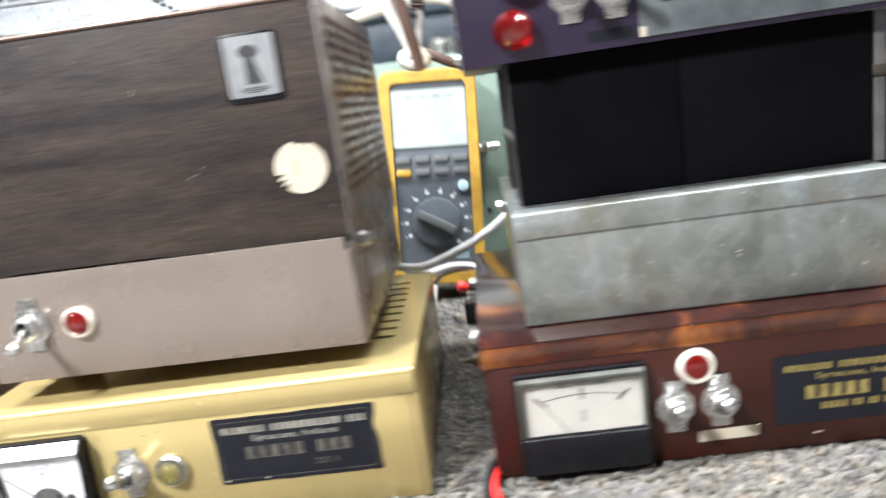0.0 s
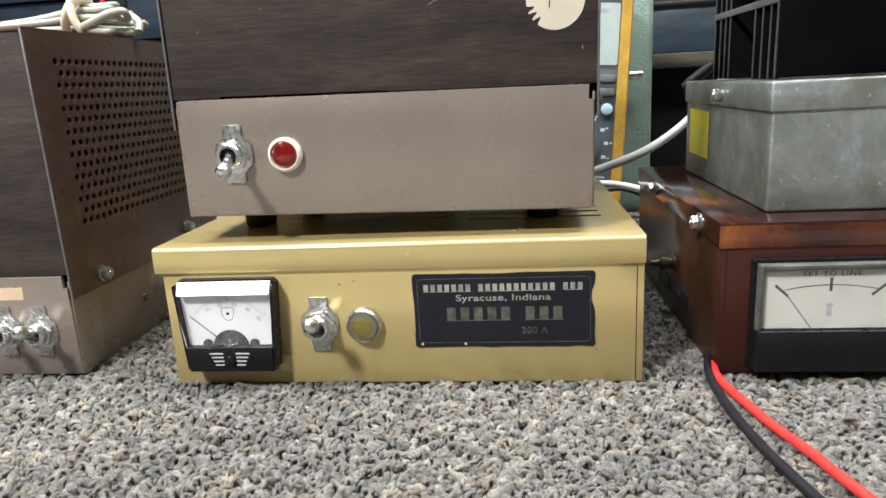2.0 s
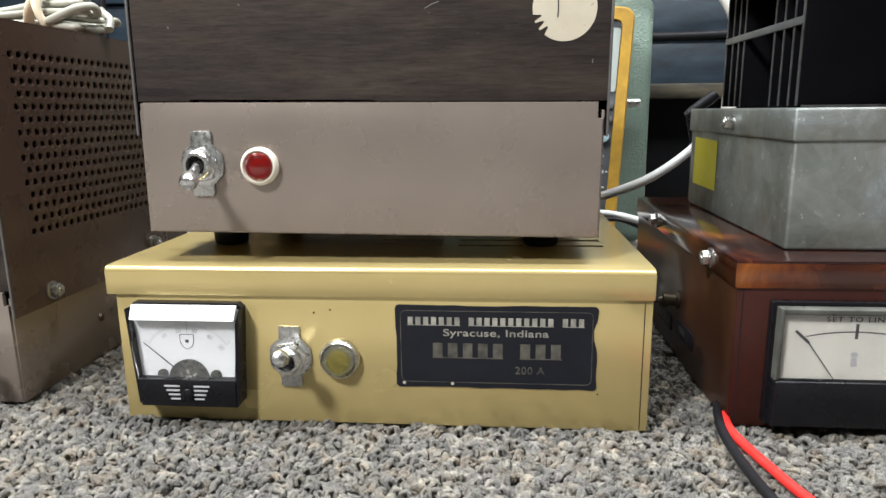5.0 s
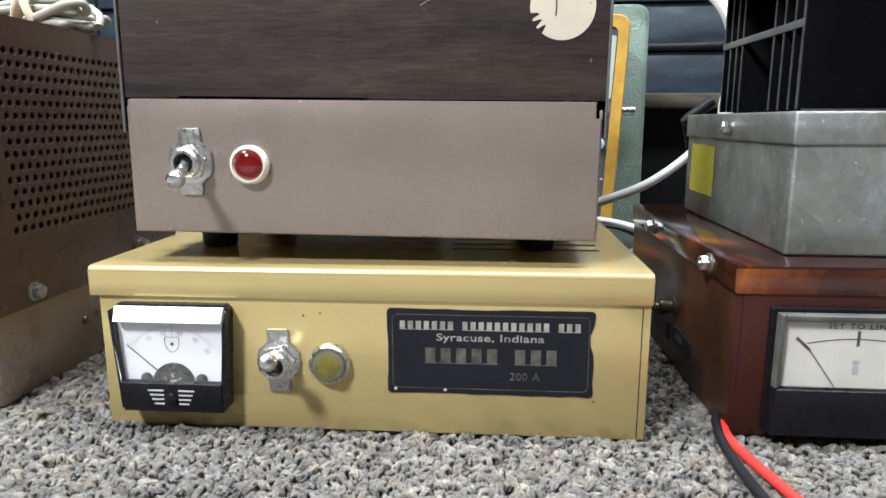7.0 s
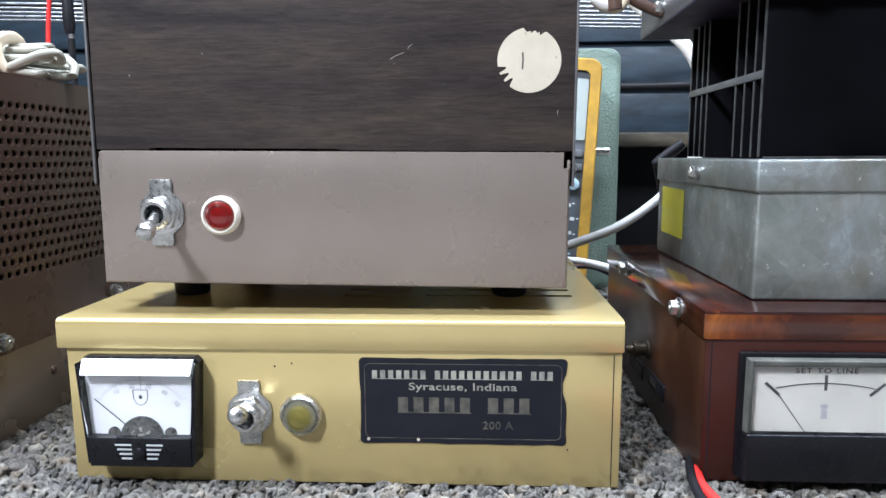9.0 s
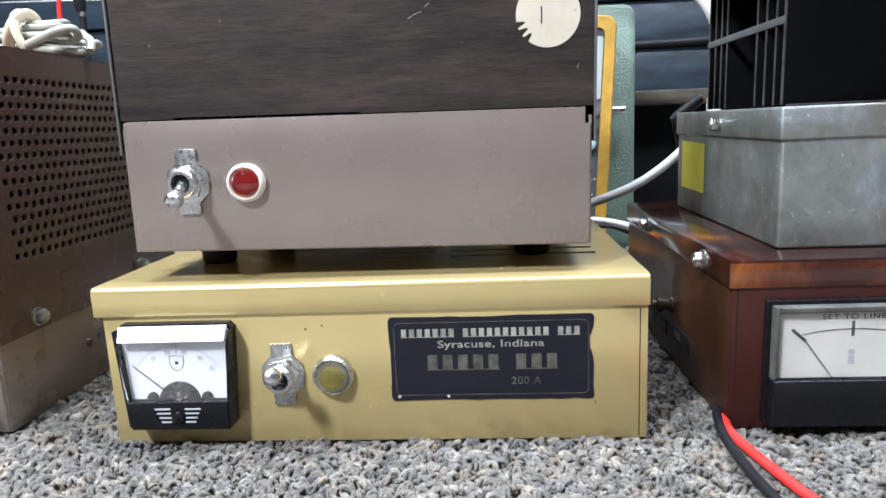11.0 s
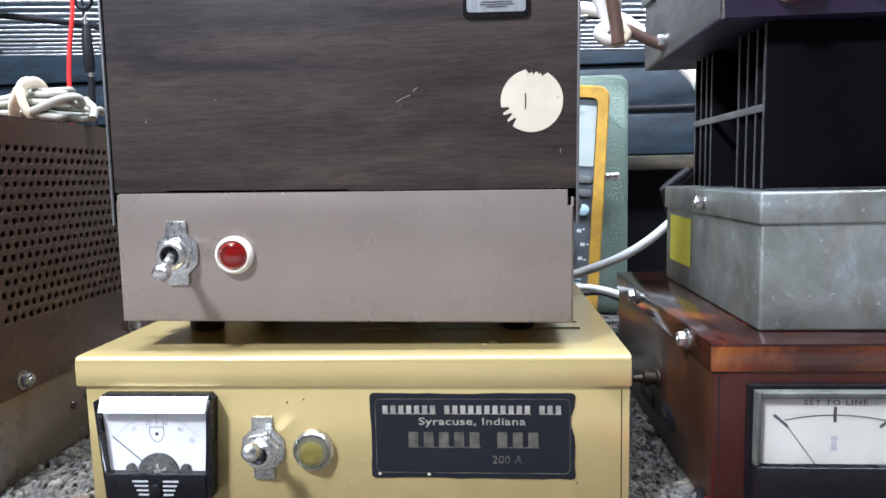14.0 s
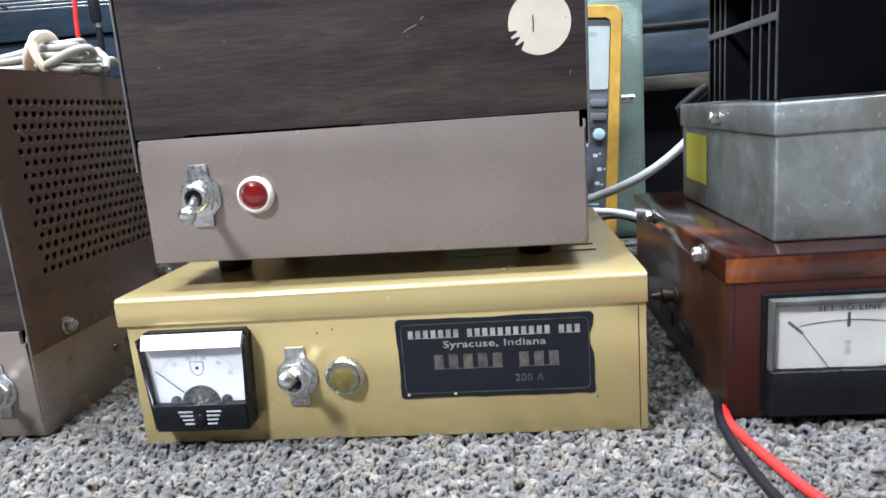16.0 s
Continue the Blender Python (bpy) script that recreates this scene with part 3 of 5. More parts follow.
# ---- tan cabinet ----
def panel_meter_square(parent, x, z):
    """Square meter with a clear front over a white dial and a black lower band."""
    w, h, d = 0.0460, 0.0458, 0.0090
    m = at(x, 0, z, OUT)
    body = [(-w / 2, -h / 2 + 0.003), (-w / 2 + 0.003, -h / 2), (w / 2 - 0.003, -h / 2), (w / 2, -h / 2 + 0.003), (w / 2, h / 2 - 0.002), (w / 2 - 0.002, h / 2), (-w / 2 + 0.002, h / 2), (-w / 2, h / 2 - 0.002)]
    back = prism(body, 0.004, m)
    wall_t = 0.0014
    rim = join(prism([(-w / 2, -h / 2 + 0.002), (-w / 2 + wall_t, -h / 2 + 0.002), (-w / 2 + wall_t, h / 2 - 0.008), (-w / 2, h / 2 - 0.002)], d - 0.001, m),
               prism([(w / 2 - wall_t, -h / 2 + 0.002), (w / 2, -h / 2 + 0.002), (w / 2, h / 2 - 0.002), (w / 2 - wall_t, h / 2 - 0.008)], d - 0.001, m),
               prism([(-w / 2 + 0.001, -h / 2 + 0.001), (w / 2 - 0.001, -h / 2 + 0.001), (w / 2 - 0.0015, -h / 2 + 0.0135), (-w / 2 + 0.0015, -h / 2 + 0.0135)], d, m, 0.001))
    met = part("panel_meter", join(back, rim), BAKELITE, parent, "square meter with black case and white dial")
    face_z = 0.0046
    part("dial", prism([(-w / 2 + 0.0015, -h / 2 + 0.0125), (w / 2 - 0.0015, -h / 2 + 0.0125), (w / 2 - 0.0015, h / 2 - 0.0025), (-w / 2 + 0.0015, h / 2 - 0.0025)], 0.001, m @ at(0, 0, face_z - 0.001)), DIAL, met)
    mf = m @ at(0, 0, face_z + 0.0001)
    cy = -h / 2 + 0.0165
    marks = []
    for i in range(51):
        a = radians(145 - 110 * i / 50)
        r1 = 0.0225 if i % 10 == 0 else (0.0216 if i % 5 == 0 else 0.0209)
        marks.append(ribbon([(0.0195 * math.cos(a), cy + 0.0195 * math.sin(a)), (r1 * math.cos(a), cy + r1 * math.sin(a))], 0.00018, mf, 0.00005))
    part("scale_ticks", join(*marks), PALE_INK, met)
    for i, s in ((10, "10"), (20, "20"), (30, "30"), (40, "40"), (50, "50")):
        a = radians(145 - 110 * i / 50)
        part("scale_number", letters(s, 0.0026, mf @ at(0.0176 * math.cos(a), cy + 0.0176 * math.sin(a), 0) @ Matrix.Rotation(a - math.pi / 2, 4, "Z"), 0.00004), PALE_INK, met)
    shield = [(-0.0029, 0.0030), (0.0029, 0.0030), (0.0029, -0.0004), (0.0018, -0.0026), (0, -0.0036), (-0.0018, -0.0026), (-0.0029, -0.0004), (-0.0029, 0.0030)]
    part("crest_mark", join(ribbon(shield, 0.00022, mf @ at(0, cy + 0.0128, 0)), prism(circle(0.0008, 10), 0.0001, mf @ at(0, cy + 0.0128, 0))), INK, met)
    part("centre_tick", ribbon([(0.0003, cy + 0.0165), (0.0003, cy + 0.0222)], 0.0003, mf), plain("grey_print", (0.30, 0.29, 0.28), 0.5), met)
    part("needle_well", join(prism([(-0.0088, 0)] + [(0.0088 * math.cos(radians(180 - 10 * i)), 0.0088 * math.sin(radians(180 - 10 * i))) for i in range(19)], 0.0012, mf @ at(0, cy - 0.0040, 0)),
         prism(circle(0.0024, 14), 0.0008, mf @ at(-0.0118, cy - 0.0022, 0)), prism(circle(0.0024, 14), 0.0008, mf @ at(0.0118, cy - 0.0022, 0))), paint("dark_well", (0.035, 0.035, 0.037), (0.09, 0.088, 0.085), 0.3, 0.3, 250), met)
    part("pivot", join(*[prism([(-0.0006, 0.0028), (0.0006, 0.0028), (0.0006, 0.0045), (-0.0006, 0.0045)], 0.0006, mf @ at(0, cy - 0.004, 0.0012) @ Matrix.Rotation(radians(a), 4, "Z")) for a in (0, 55, -55)], lathe([(0.0022, 0.0012), (0.0018, 0.002), (0, 0.0022)], mf @ at(0, cy - 0.004, 0), 14)), ZINC, met)
    part("needle", ribbon([(-0.0050, cy + 0.0008), (-0.0178, cy + 0.0125)], 0.0004, mf @ at(0, 0, 0.0016), 0.0002), INK, met)
    part("front_window", join(prism([(-w / 2 + 0.0016, -h / 2 + 0.0125), (w / 2 - 0.0016, -h / 2 + 0.0125), (w / 2 - 0.0008, h / 2 - 0.006), (-w / 2 + 0.0008, h / 2 - 0.006)], 0.0012, m @ at(0, 0, d - 0.0014))), CLEAR, met).visible_shadow = False
    lip = [(0, d - 0.0002), (0, d - 0.0016), (0.0055, 0.0046), (0.0055, 0.0060)]
    bm = bmesh.new()
    rows = [[bm.verts.new((sx * (w / 2 - 0.0018), h / 2 - 0.0062 + a, b)) for a, b in lip] for sx in (-1, 1)]
    for i in range(4):
        j = (i + 1) % 4
        bm.faces.new((rows[0][i], rows[0][j], rows[1][j], rows[1][i]))
    bm.faces.new(rows[0])
    bm.faces.new(rows[1])
    bm.transform(m)
    # the clear slope is coloured near-white to paint the glare on it
    part("sloped_top", bm, paint("glare_white_acrylic", (0.80, 0.81, 0.82), (0.86, 0.87, 0.88), 0.25, 0, 60), met, "clear sloped upper edge with its glare painted white")
    part("screw", lathe([(0.0026, 0), (0.0026, 0.0008), (0.0018, 0.0014), (0, 0.0015)], m @ at(0, -h / 2 + 0.0070, d), 18), BAKELITE, met)
    for sx in (-1, 1):
        for i in range(4):
            wd = 0.0068 - 0.0008 * i
            part("white_stripe", prism([(sx * 0.0032, 0), (sx * (0.0032 + wd), 0), (sx * (0.0032 + wd), 0.0007), (sx * 0.0032, 0.0007)], 0.0002, m @ at(0, -h / 2 + 0.0102 - 0.0019 * i, d)), DIAL, met)
    # the moulding narrows towards its foot
    for ob in (met, *met.children):
        for v in ob.data.vertices:
            v.co.x = x + (v.co.x - x) * (1.015 + 2.6 * (v.co.z - z))
    return met


def nameplate_tan(parent, x, z, w, h):
    m = at(x, 0, z, OUT)
    out = []
    rng = random.Random(4)
    for px, py in round_rect(w, h, 0.0018, 3):
        out.append((px, py))
    # worn notches along the edges
    pts = []
    for (ax, ay), (bx, by) in zip(out, out[1:] + out[:1]):
        n = 14 if abs(ax - bx) > 0.05 else (8 if abs(ay - by) > 0.02 else 1)
        for i in range(n):
            s = i / n
            qx, qy = ax + (bx - ax) * s, ay + (by - ay) * s
            if n > 1 and i:
                k = rng.random() * 0.0005
                qx -= math.copysign(k, qx) if n == 8 else 0
                qy -= math.copysign(k, qy) if n == 14 else 0
                if n == 8 and qx > 0 and 0.002 < qy < 0.010:
                    qx -= 0.0014
            pts.append((qx, qy))
    pl = part("nameplate", prism(pts, 0.0005, m), PLATE, parent, "worn black foil nameplate with chipped edges")
    mt = m @ at(0, 0, 0.00052)
    part("border_line", ribbon([*round_rect(w - 0.0045, h - 0.0050, 0.0022, 4), round_rect(w - 0.0045, h - 0.0050, 0.0022, 4)[0]], 0.00028, mt, 0.00008), FADED_INK, pl)
    bars("maker_line", (7, 11, 3), w * 0.88, 0.0036, mt @ at(-0.0002, h / 2 - 0.0070, 0), SILVER_INK, pl)
    part("town_lettering", letters("Syracuse, Indiana", 0.0043, mt @ at(0, h / 2 - 0.0120, 0), 0.00008, 1.05, w * 0.52), SILVER_INK, pl)
    bars("model_name_bar", (5, 3), w * 0.66, 0.0066, mt @ at(0.0005, h / 2 - 0.0197, 0), FADED_INK, pl)
    part("model_number", letters("200 A", 0.0046, mt @ at(w * 0.17, h / 2 - 0.0281, 0), 0.00008, 1.1), FADED_INK, pl)
    for fx in (-0.46, -0.215):
        part("bare_chip", prism(circle(0.0007, 7), 0.0001, mt @ at(w * fx, -h / 2 + 0.0019, 0)), PAPER, pl)
    return pl


def tan_cabinet():
    W, D, H = 0.2258, 0.1750, 0.0572
    t = thing("amplifier", at(-0.2640, 0.2955, -0.0012), "tan-gold metal amplifier cabinet with square meter and black nameplate", "amplifier")
    part("front_panel", box(0, W, 0, 0.0012, 0, H, 0.0004), TAN, t)
    part("side_panel", box(0, 0.0012, 0.0012, D, 0, H, 0.0003), TAN, t)
    part("side_panel", box(W - 0.0012, W, 0.0012, D, 0, H, 0.0003), TAN, t)
    part("back_panel", box(0.0012, W - 0.0012, D - 0.0012, D, 0, H), TAN, t)
    part("base_panel", box(0.0014, W - 0.0014, 0.0014, D - 0.0014, 0.0002, 0.0014), TAN, t)
    L0, L1, F = -0.0030, W + 0.0005, -0.0016
    z0, z1 = 0.0570, 0.0694
    slots = []
    for gx in (0.1063, 0.1448, 0.1818):
        for i in range(9):
            y = 0.0440 + 0.0132 * i
            slots.append((round(gx - L0, 5), round(gx - L0 + 0.0305, 5), round(y, 5), round(y + 0.0040, 5)))
    top = slotted(L1 - L0, D + 0.001, slots, at(L0, F + 0.0020, z1))
    lip = 0.0012
    part("lid_flange", box(L0, L0 + lip, F + lip, D + 0.0014, z0, z1 - 0.0004, 0.0005), TAN, t)
    part("lid_flange", box(L1 - lip, L1, F + lip, D + 0.0014, z0, z1 - 0.0004, 0.0005), TAN, t)
    part("lid_flange", box(L0 + lip, L1 - lip, D + 0.0002, D + 0.0014, z0, z1 - 0.0004), TAN, t)
    skirt = box(L0, L1, F, F + lip, z0, z1 - 0.0019, 0.0004)
    edge = tube([(L0 + 0.0004, F + 0.0020, z1 - 0.0020), ((L0 + L1) / 2, F + 0.0020, z1 - 0.0020), (L1 - 0.0004, F + 0.0020, z1 - 0.0020)], 0.00202, 24, 4)
    part("lid", join(top, skirt, edge), TAN, t, "folded tan lid with rows of vent slots")
    part("corner_seam", box(L1 - 0.0002, L1 + 0.0003, F - 0.0001, F + 0.0012, z0, z1 - 0.0025), PLATE, t, "dark gap at the lid corner")
    part("corner_seam", box(W - 0.0034, W - 0.0030, -0.00006, 0.0002, 0.001, 0.0555), PLATE, t, "dark fold line")
    panel_meter_square(t, 0.0325, 0.0315)
    toggle_switch(t, at(0.0756, 0, 0.0300, OUT), 24, 7)
    pilot_lamp(t, at(0.0970, 0, 0.0298, OUT), 0.0086, 0.0070, CHROME, AMBER_LENS, 0.004, "pale amber ribbed lens", True)
    nameplate_tan(t, 0.1627, 0.0358, 0.0834, 0.0362)
    for sx, sy, sz, r in ((0.0865, -0.00005, 0.0497, 0.0006), (0.0935, -0.00005, 0.0510, 0.0005), (0.205, -0.00005, 0.016, 0.0005)):
        part("paint_chip", prism(circle(r * 0.8, 7), 0.0001, at(sx, 0, sz, OUT)), LEDGE, t)
    return t


tan_cabinet()


# ---- walnut-fronted cabinets (two of a kind) ----
def walnut_cabinet(m, label, W, D, seam, top, cols, rows, hole_y, hole_z, pitch, pitch_z):
    t = thing("amplifier", m, label, "amplifier", "walnut-fronted amplifiers")
    e = 0.0012
    part("chassis_side", box(0, e, 0.0014, D, 0, seam - 0.003, 0.0003), TAUPE, t)
    part("chassis_side", box(W - e, W, 0.0014, D, 0, seam - 0.003, 0.0003), TAUPE, t)
    part("chassis_back", box(e, W - e, D - e, D, 0, seam - 0.004), TAUPE, t)
    part("chassis_base", box(e, W - e, 0.0014, D - e, 0, 0.0012), TAUPE, t)
    part("front_panel", join(prism([(0.0008, 0.0004), (W - 0.0006, 0.0004), (W - 0.0006, seam - 0.0062), (W - 0.0026, seam - 0.0062), (W - 0.0026, seam), (0.0020, seam), (0.0018, seam - 0.0100), (0.0008, seam - 0.0125)], 0.0019, at(0, 0.0019, 0, OUT), 0.0009), box(0.0004, 0.0016, 0.0014, 0.008, 0.0004, seam - 0.0004, 0.0004), box(0.001, W - 0.005, 0.0012, 0.012, seam - 0.0018, seam - 0.0006, 0.0004)), TAUPE, t, "smooth taupe enamel front panel")
    z0 = seam + 0.0012
    zb = seam + 0.0004
    part("wood_front", prism([(-0.0002, zb), (0.0215, zb), (0.0225, z0 - 0.0001), (0.0990, z0 - 0.0003), (0.1000, zb), (W + 0.0012, zb), (W + 0.0012, top - 0.0010), (-0.0002, top - 0.0010)], 0.0020, at(0, 0.0032, 0, OUT), 0.0003), WOOD, t, "dark walnut vinyl front")
    # folded cover: two perforated sides, top and back
    s = 0.0016
    side_h = top - 0.041
    for sx, turn in ((W + s, 1), (-s, -1)):
        mm = at(sx, 0.0010, 0.041, RIGHTWARD) if turn == 1 else at(sx, D, 0.041, LEFTWARD)
        part("perforated_side", perforated(D - 0.001, side_h, hole_y if turn == 1 else D - 0.001 - hole_y - (cols + 0.5) * pitch, hole_z - 0.041, cols, rows, pitch, pitch_z, pitch * 0.29, mm), BROWN, t, "brown enamel side with staggered round vent holes")
    part("cover_top", join(box(-s, W + s, 0.0005, D, top - 0.0010, top, 0.0004), tube([(-s + 0.0008, 0.0012, top - 0.0008), (W / 2, 0.0012, top - 0.0008), (W + s - 0.0008, 0.0012, top - 0.0008)], 0.0011, 8, 3)), BROWN, t, "brown enamel folded top")
    part("cover_back", box(-s + 0.0002, W + s - 0.0002, D + 0.0002, D + 0.0012, 0.041, top - 0.0012), BROWN, t)
    part("cover_edge", box(W + 0.0006, W + s, 0.0002, 0.0016, 0.041, top - 0.001, 0.0003), STEEL, t, "bare worn metal fold")
    part("cover_edge", box(-s, -0.0006, 0.0002, 0.0016, 0.041, top - 0.001, 0.0003), STEEL, t, "bare worn metal fold")
    # near-black block added in the hollow, standing for the shade behind the holes
    part("interior_board", box(0.004, W - 0.004, 0.012, D - 0.004, seam + 0.004, top - 0.006), DARK, t, "near-black block painting the shade behind the vents")
    return t


UP = at(-0.2508, 0.3040, 0.0812) @ Matrix.Rotation(radians(0.62), 4, "Y")
upper = walnut_cabinet(UP, "taupe and walnut amplifier stacked on the tan cabinet", 0.1915, 0.1690, 0.0545, 0.1645, 26, 15, 0.012, 0.072, 0.0055, 0.0057)
# feet between the two cabinets
for fx, fy, fh in ((0.0190, 0.042, 0.0128), (0.1705, 0.042, 0.0112), (0.0190, 0.135, 0.0128), (0.1705, 0.135, 0.0112)):
    part("rubber_foot", lathe([(0.0072, -fh), (0.0080, -fh + 0.001), (0.0088, 0.0), (0, 0.0)], at(fx, fy, 0), 22), RUBBER, upper)
toggle_switch(upper, at(0.0265, 0, 0.0292, OUT), -18, 10)
pilot_lamp(upper, at(0.0513, 0, 0.0286, OUT), 0.0079, 0.0060, IVORY, RED_LENS, 0.0016, "red lens in a worn ivory ring")
bolt(upper, at(0.1931, 0.030, 0.0470, RIGHTWARD))
bolt(upper, at(-0.0016, 0.024, 0.0470, LEFTWARD))
bolt(upper, at(-0.0016, 0.024, 0.0040, LEFTWARD), 0.003, 0.0036)


def foil_badge(parent, x, z):
    m = at(x, 0.0012, z, OUT)
    w, h = 0.0262, 0.0302
    bd = part("foil_badge", prism(round_rect(w, h, 0.0026), 0.0012, m, 0.0004), BAKELITE, parent, "silver foil badge with a black rim and a plain dark motif")
    part("foil_face", prism(round_rect(w - 0.0032, h - 0.0036, 0.0012), 0.0003, m @ at(0, 0.0004, 0.00115)), paint("brushed_foil", (0.28, 0.30, 0.33), (0.50, 0.51, 0.53), 0.35, 0.6, 60, 1500, 0.1, None, 0.08, (6, 1, 1)), bd, "brushed silver foil")
    mt = m @ at(0, 0, 0.0015)
    part("motif", join(prism([(0.0046 * math.cos(a), 0.0030 * math.sin(a)) for a in [2 * math.pi * i / 18 for i in range(18)]], 0.0001, mt @ at(-0.0004, 0.0066, 0)),
                       prism([(-0.0026, 0.0038), (0.0016, 0.0038), (0.0046, -0.0074), (-0.0028, -0.0074)], 0.0001, mt)), INK, bd)
    part("caption_bar", join(*[prism([(-wd, 0), (wd, 0), (wd, 0.0004), (-wd, 0.0004)], 0.0001, mt @ at(0.0002, -0.0094 - 0.0009 * i, 0)) for i, wd in enumerate((0.0060, 0.0066, 0.0040))]), INK, bd)


foil_badge(upper, 0.1604, 0.1368)


def round_label(parent, x, z):
    m = at(x, 0.0012, z, OUT)
    rng = random.Random(8)
    pts = []
    for i in range(96):
        a = 2 * math.pi * i / 96
        d = math.degrees(a)
        r = 0.0123
        if 62 < d < 98:
            r -= 0.0022 * (0.4 + 0.6 * rng.random())
        if 185 < d < 238 and (i // 2) % 2 == 0:
            r -= 0.0030
        pts.append((r * math.cos(a), r * math.sin(a)))
    lb = part("round_label", prism(pts, 0.0003, m), PAPER, parent, "torn round cream paper label")
    part("pen_mark", ribbon([(-0.0026, 0.0030), (-0.0024, 0.0), (-0.0026, -0.0034)], 0.0005, m @ at(0, 0, 0.0003)), INK, lb)


round_label(upper, 0.1744, 0.0897)
for sx, sz, w2, rot in ((0.123, 0.0915, 0.0060, 25), (0.1280, 0.0950, 0.0022, 40), (0.1030, 0.133, 0.003, 80), (0.186, 0.0700, 0.0018, 85)):
    part("scratch", ribbon([(-w2 / 2, 0), (0, 0.0003), (w2 / 2, 0)], 0.00022, at(sx, 0.0012, sz, OUT) @ Matrix.Rotation(radians(rot), 4, "Z")), SCRATCH, upper)

LEFT = at(-0.5080, 0.3045, -0.0008)
left = walnut_cabinet(LEFT, "brown perforated amplifier cabinet with walnut front, standing on the carpet", 0.1870, 0.1700, 0.0535, 0.1740, 26, 15, 0.0172, 0.0749, 0.0056, 0.0058)
for sx in (0.1680, 0.1480):
    toggle_switch(left, at(sx, 0, 0.0245, OUT), 24, 14)
part("tape_label", prism([(-0.013, -0.0035), (0.0125, -0.0032), (0.013, 0.0034), (-0.013, 0.0032)], 0.0002, at(0.1490, 0, 0.0450, OUT)), TAPE, left, "strip of masking tape with faded writing")
bolt(left, at(0.1886, 0.0270, 0.0475, RIGHTWARD))
bolt(left, at(0.1886, 0.1250, 0.0520, RIGHTWARD))
part("side_screw", lathe([(0.0024, 0), (0.0020, 0.0012), (0, 0.0014)], at(0.1870, 0.0650, 0.0215, RIGHTWARD), 14), BROWN, left)
part("side_hole", prism(circle(0.0016, 10), 0.0001, at(0.1870, 0.0755, 0.0225, RIGHTWARD)), INK, left)


# ---- maroon cabinet ----
def panel_meter_wide(parent, x0, z0, w, h):
    m = at(x0 + w / 2, 0, z0 + h / 2, OUT)
    sp = -h / 2 + 0.0205
    met = part("panel_meter", join(prism(round_rect(w, h, 0.0008), 0.0035, m), prism([(-w / 2 + 0.0015, -h / 2 + 0.0008), (w / 2 - 0.0015, -h / 2 + 0.0008), (w / 2 - 0.0015, sp), (-w / 2 + 0.0015, sp)], 0.0085, m, 0.0008)), BAKELITE, parent, "wide meter with black lower half and aged white dial")
    part("dial", prism([(-w / 2 + 0.004, sp), (w / 2 - 0.003, sp), (w / 2 - 0.003, h / 2 - 0.0045), (-w / 2 + 0.004, h / 2 - 0.0045)], 0.001, m @ at(0, 0, 0.0034)), DIAL_OLD, met)
    fr = []
    for a, b, c, d in ((-w / 2 + 0.0016, -w / 2 + 0.0034, sp, h / 2 - 0.0016), (w / 2 - 0.0034, w / 2 - 0.0016, sp, h / 2 - 0.0016), (-w / 2 + 0.0034, w / 2 - 0.0034, h / 2 - 0.0042, h / 2 - 0.0016)):
        fr.append(prism([(a, c), (b, c), (b, d), (a, d)], 0.0075, m, 0.0005))
    part("window_rim", join(*fr), paint("smoked_acrylic", (0.05, 0.052, 0.048), (0.11, 0.112, 0.10), 0.35, 0, 80, gloss=0.25), met, "grey clear-plastic window rim")
    mf = m @ at(0, 0, 0.0045)
    top = h / 2 - 0.0045
    part("scale_arc", ribbon(arc(0.0002, top - 0.0070 - 0.085, 0.085, 103, 77), 0.0004, mf), INK, met)
    for x, dz, a in ((-0.0202, -0.0094, -42), (0.0002, -0.0068, 90), (0.0200, -0.0094, 42)):
        c, sn = math.cos(radians(a)), math.sin(radians(a))
        ln = 0.0031 if a == 90 else 0.0037
        part("scale_mark", ribbon([(x - ln * c, top + dz - ln * sn), (x + ln * c, top + dz + ln * sn)], 0.0012, mf), INK, met)
    part("scale_lettering", letters("SET TO LINE", 0.0030, mf @ at(0.0003, top - 0.0020, 0), 0.00005, 1.2, 0.0240), INK, met)
    part("needle", ribbon([(-0.0180, top - 0.0115), (-0.0072, sp + 0.0004)], 0.0004, mf @ at(0, 0, 0.0008)), INK, met)
    part("dial_mark", join(prism([(0.0015 * math.cos(a), 0.0011 * math.sin(a)) for a in [2 * math.pi * i / 12 for i in range(12)]], 0.00005, mf @ at(0.0002, 0.0050, 0)), prism([(-0.0010, 0), (0.0010, 0), (0.0014, -0.0038), (-0.0012, -0.0038)], 0.00005, mf @ at(0.0002, 0.0038, 0))), PALE_INK, met)
    part("front_window", prism([(-w / 2 + 0.0034, sp), (w / 2 - 0.0034, sp), (w / 2 - 0.0034, h / 2 - 0.0042), (-w / 2 + 0.0034, h / 2 - 0.0042)], 0.0010, m @ at(0, 0, 0.0060)), CLEAR, met).visible_shadow = False
    return met


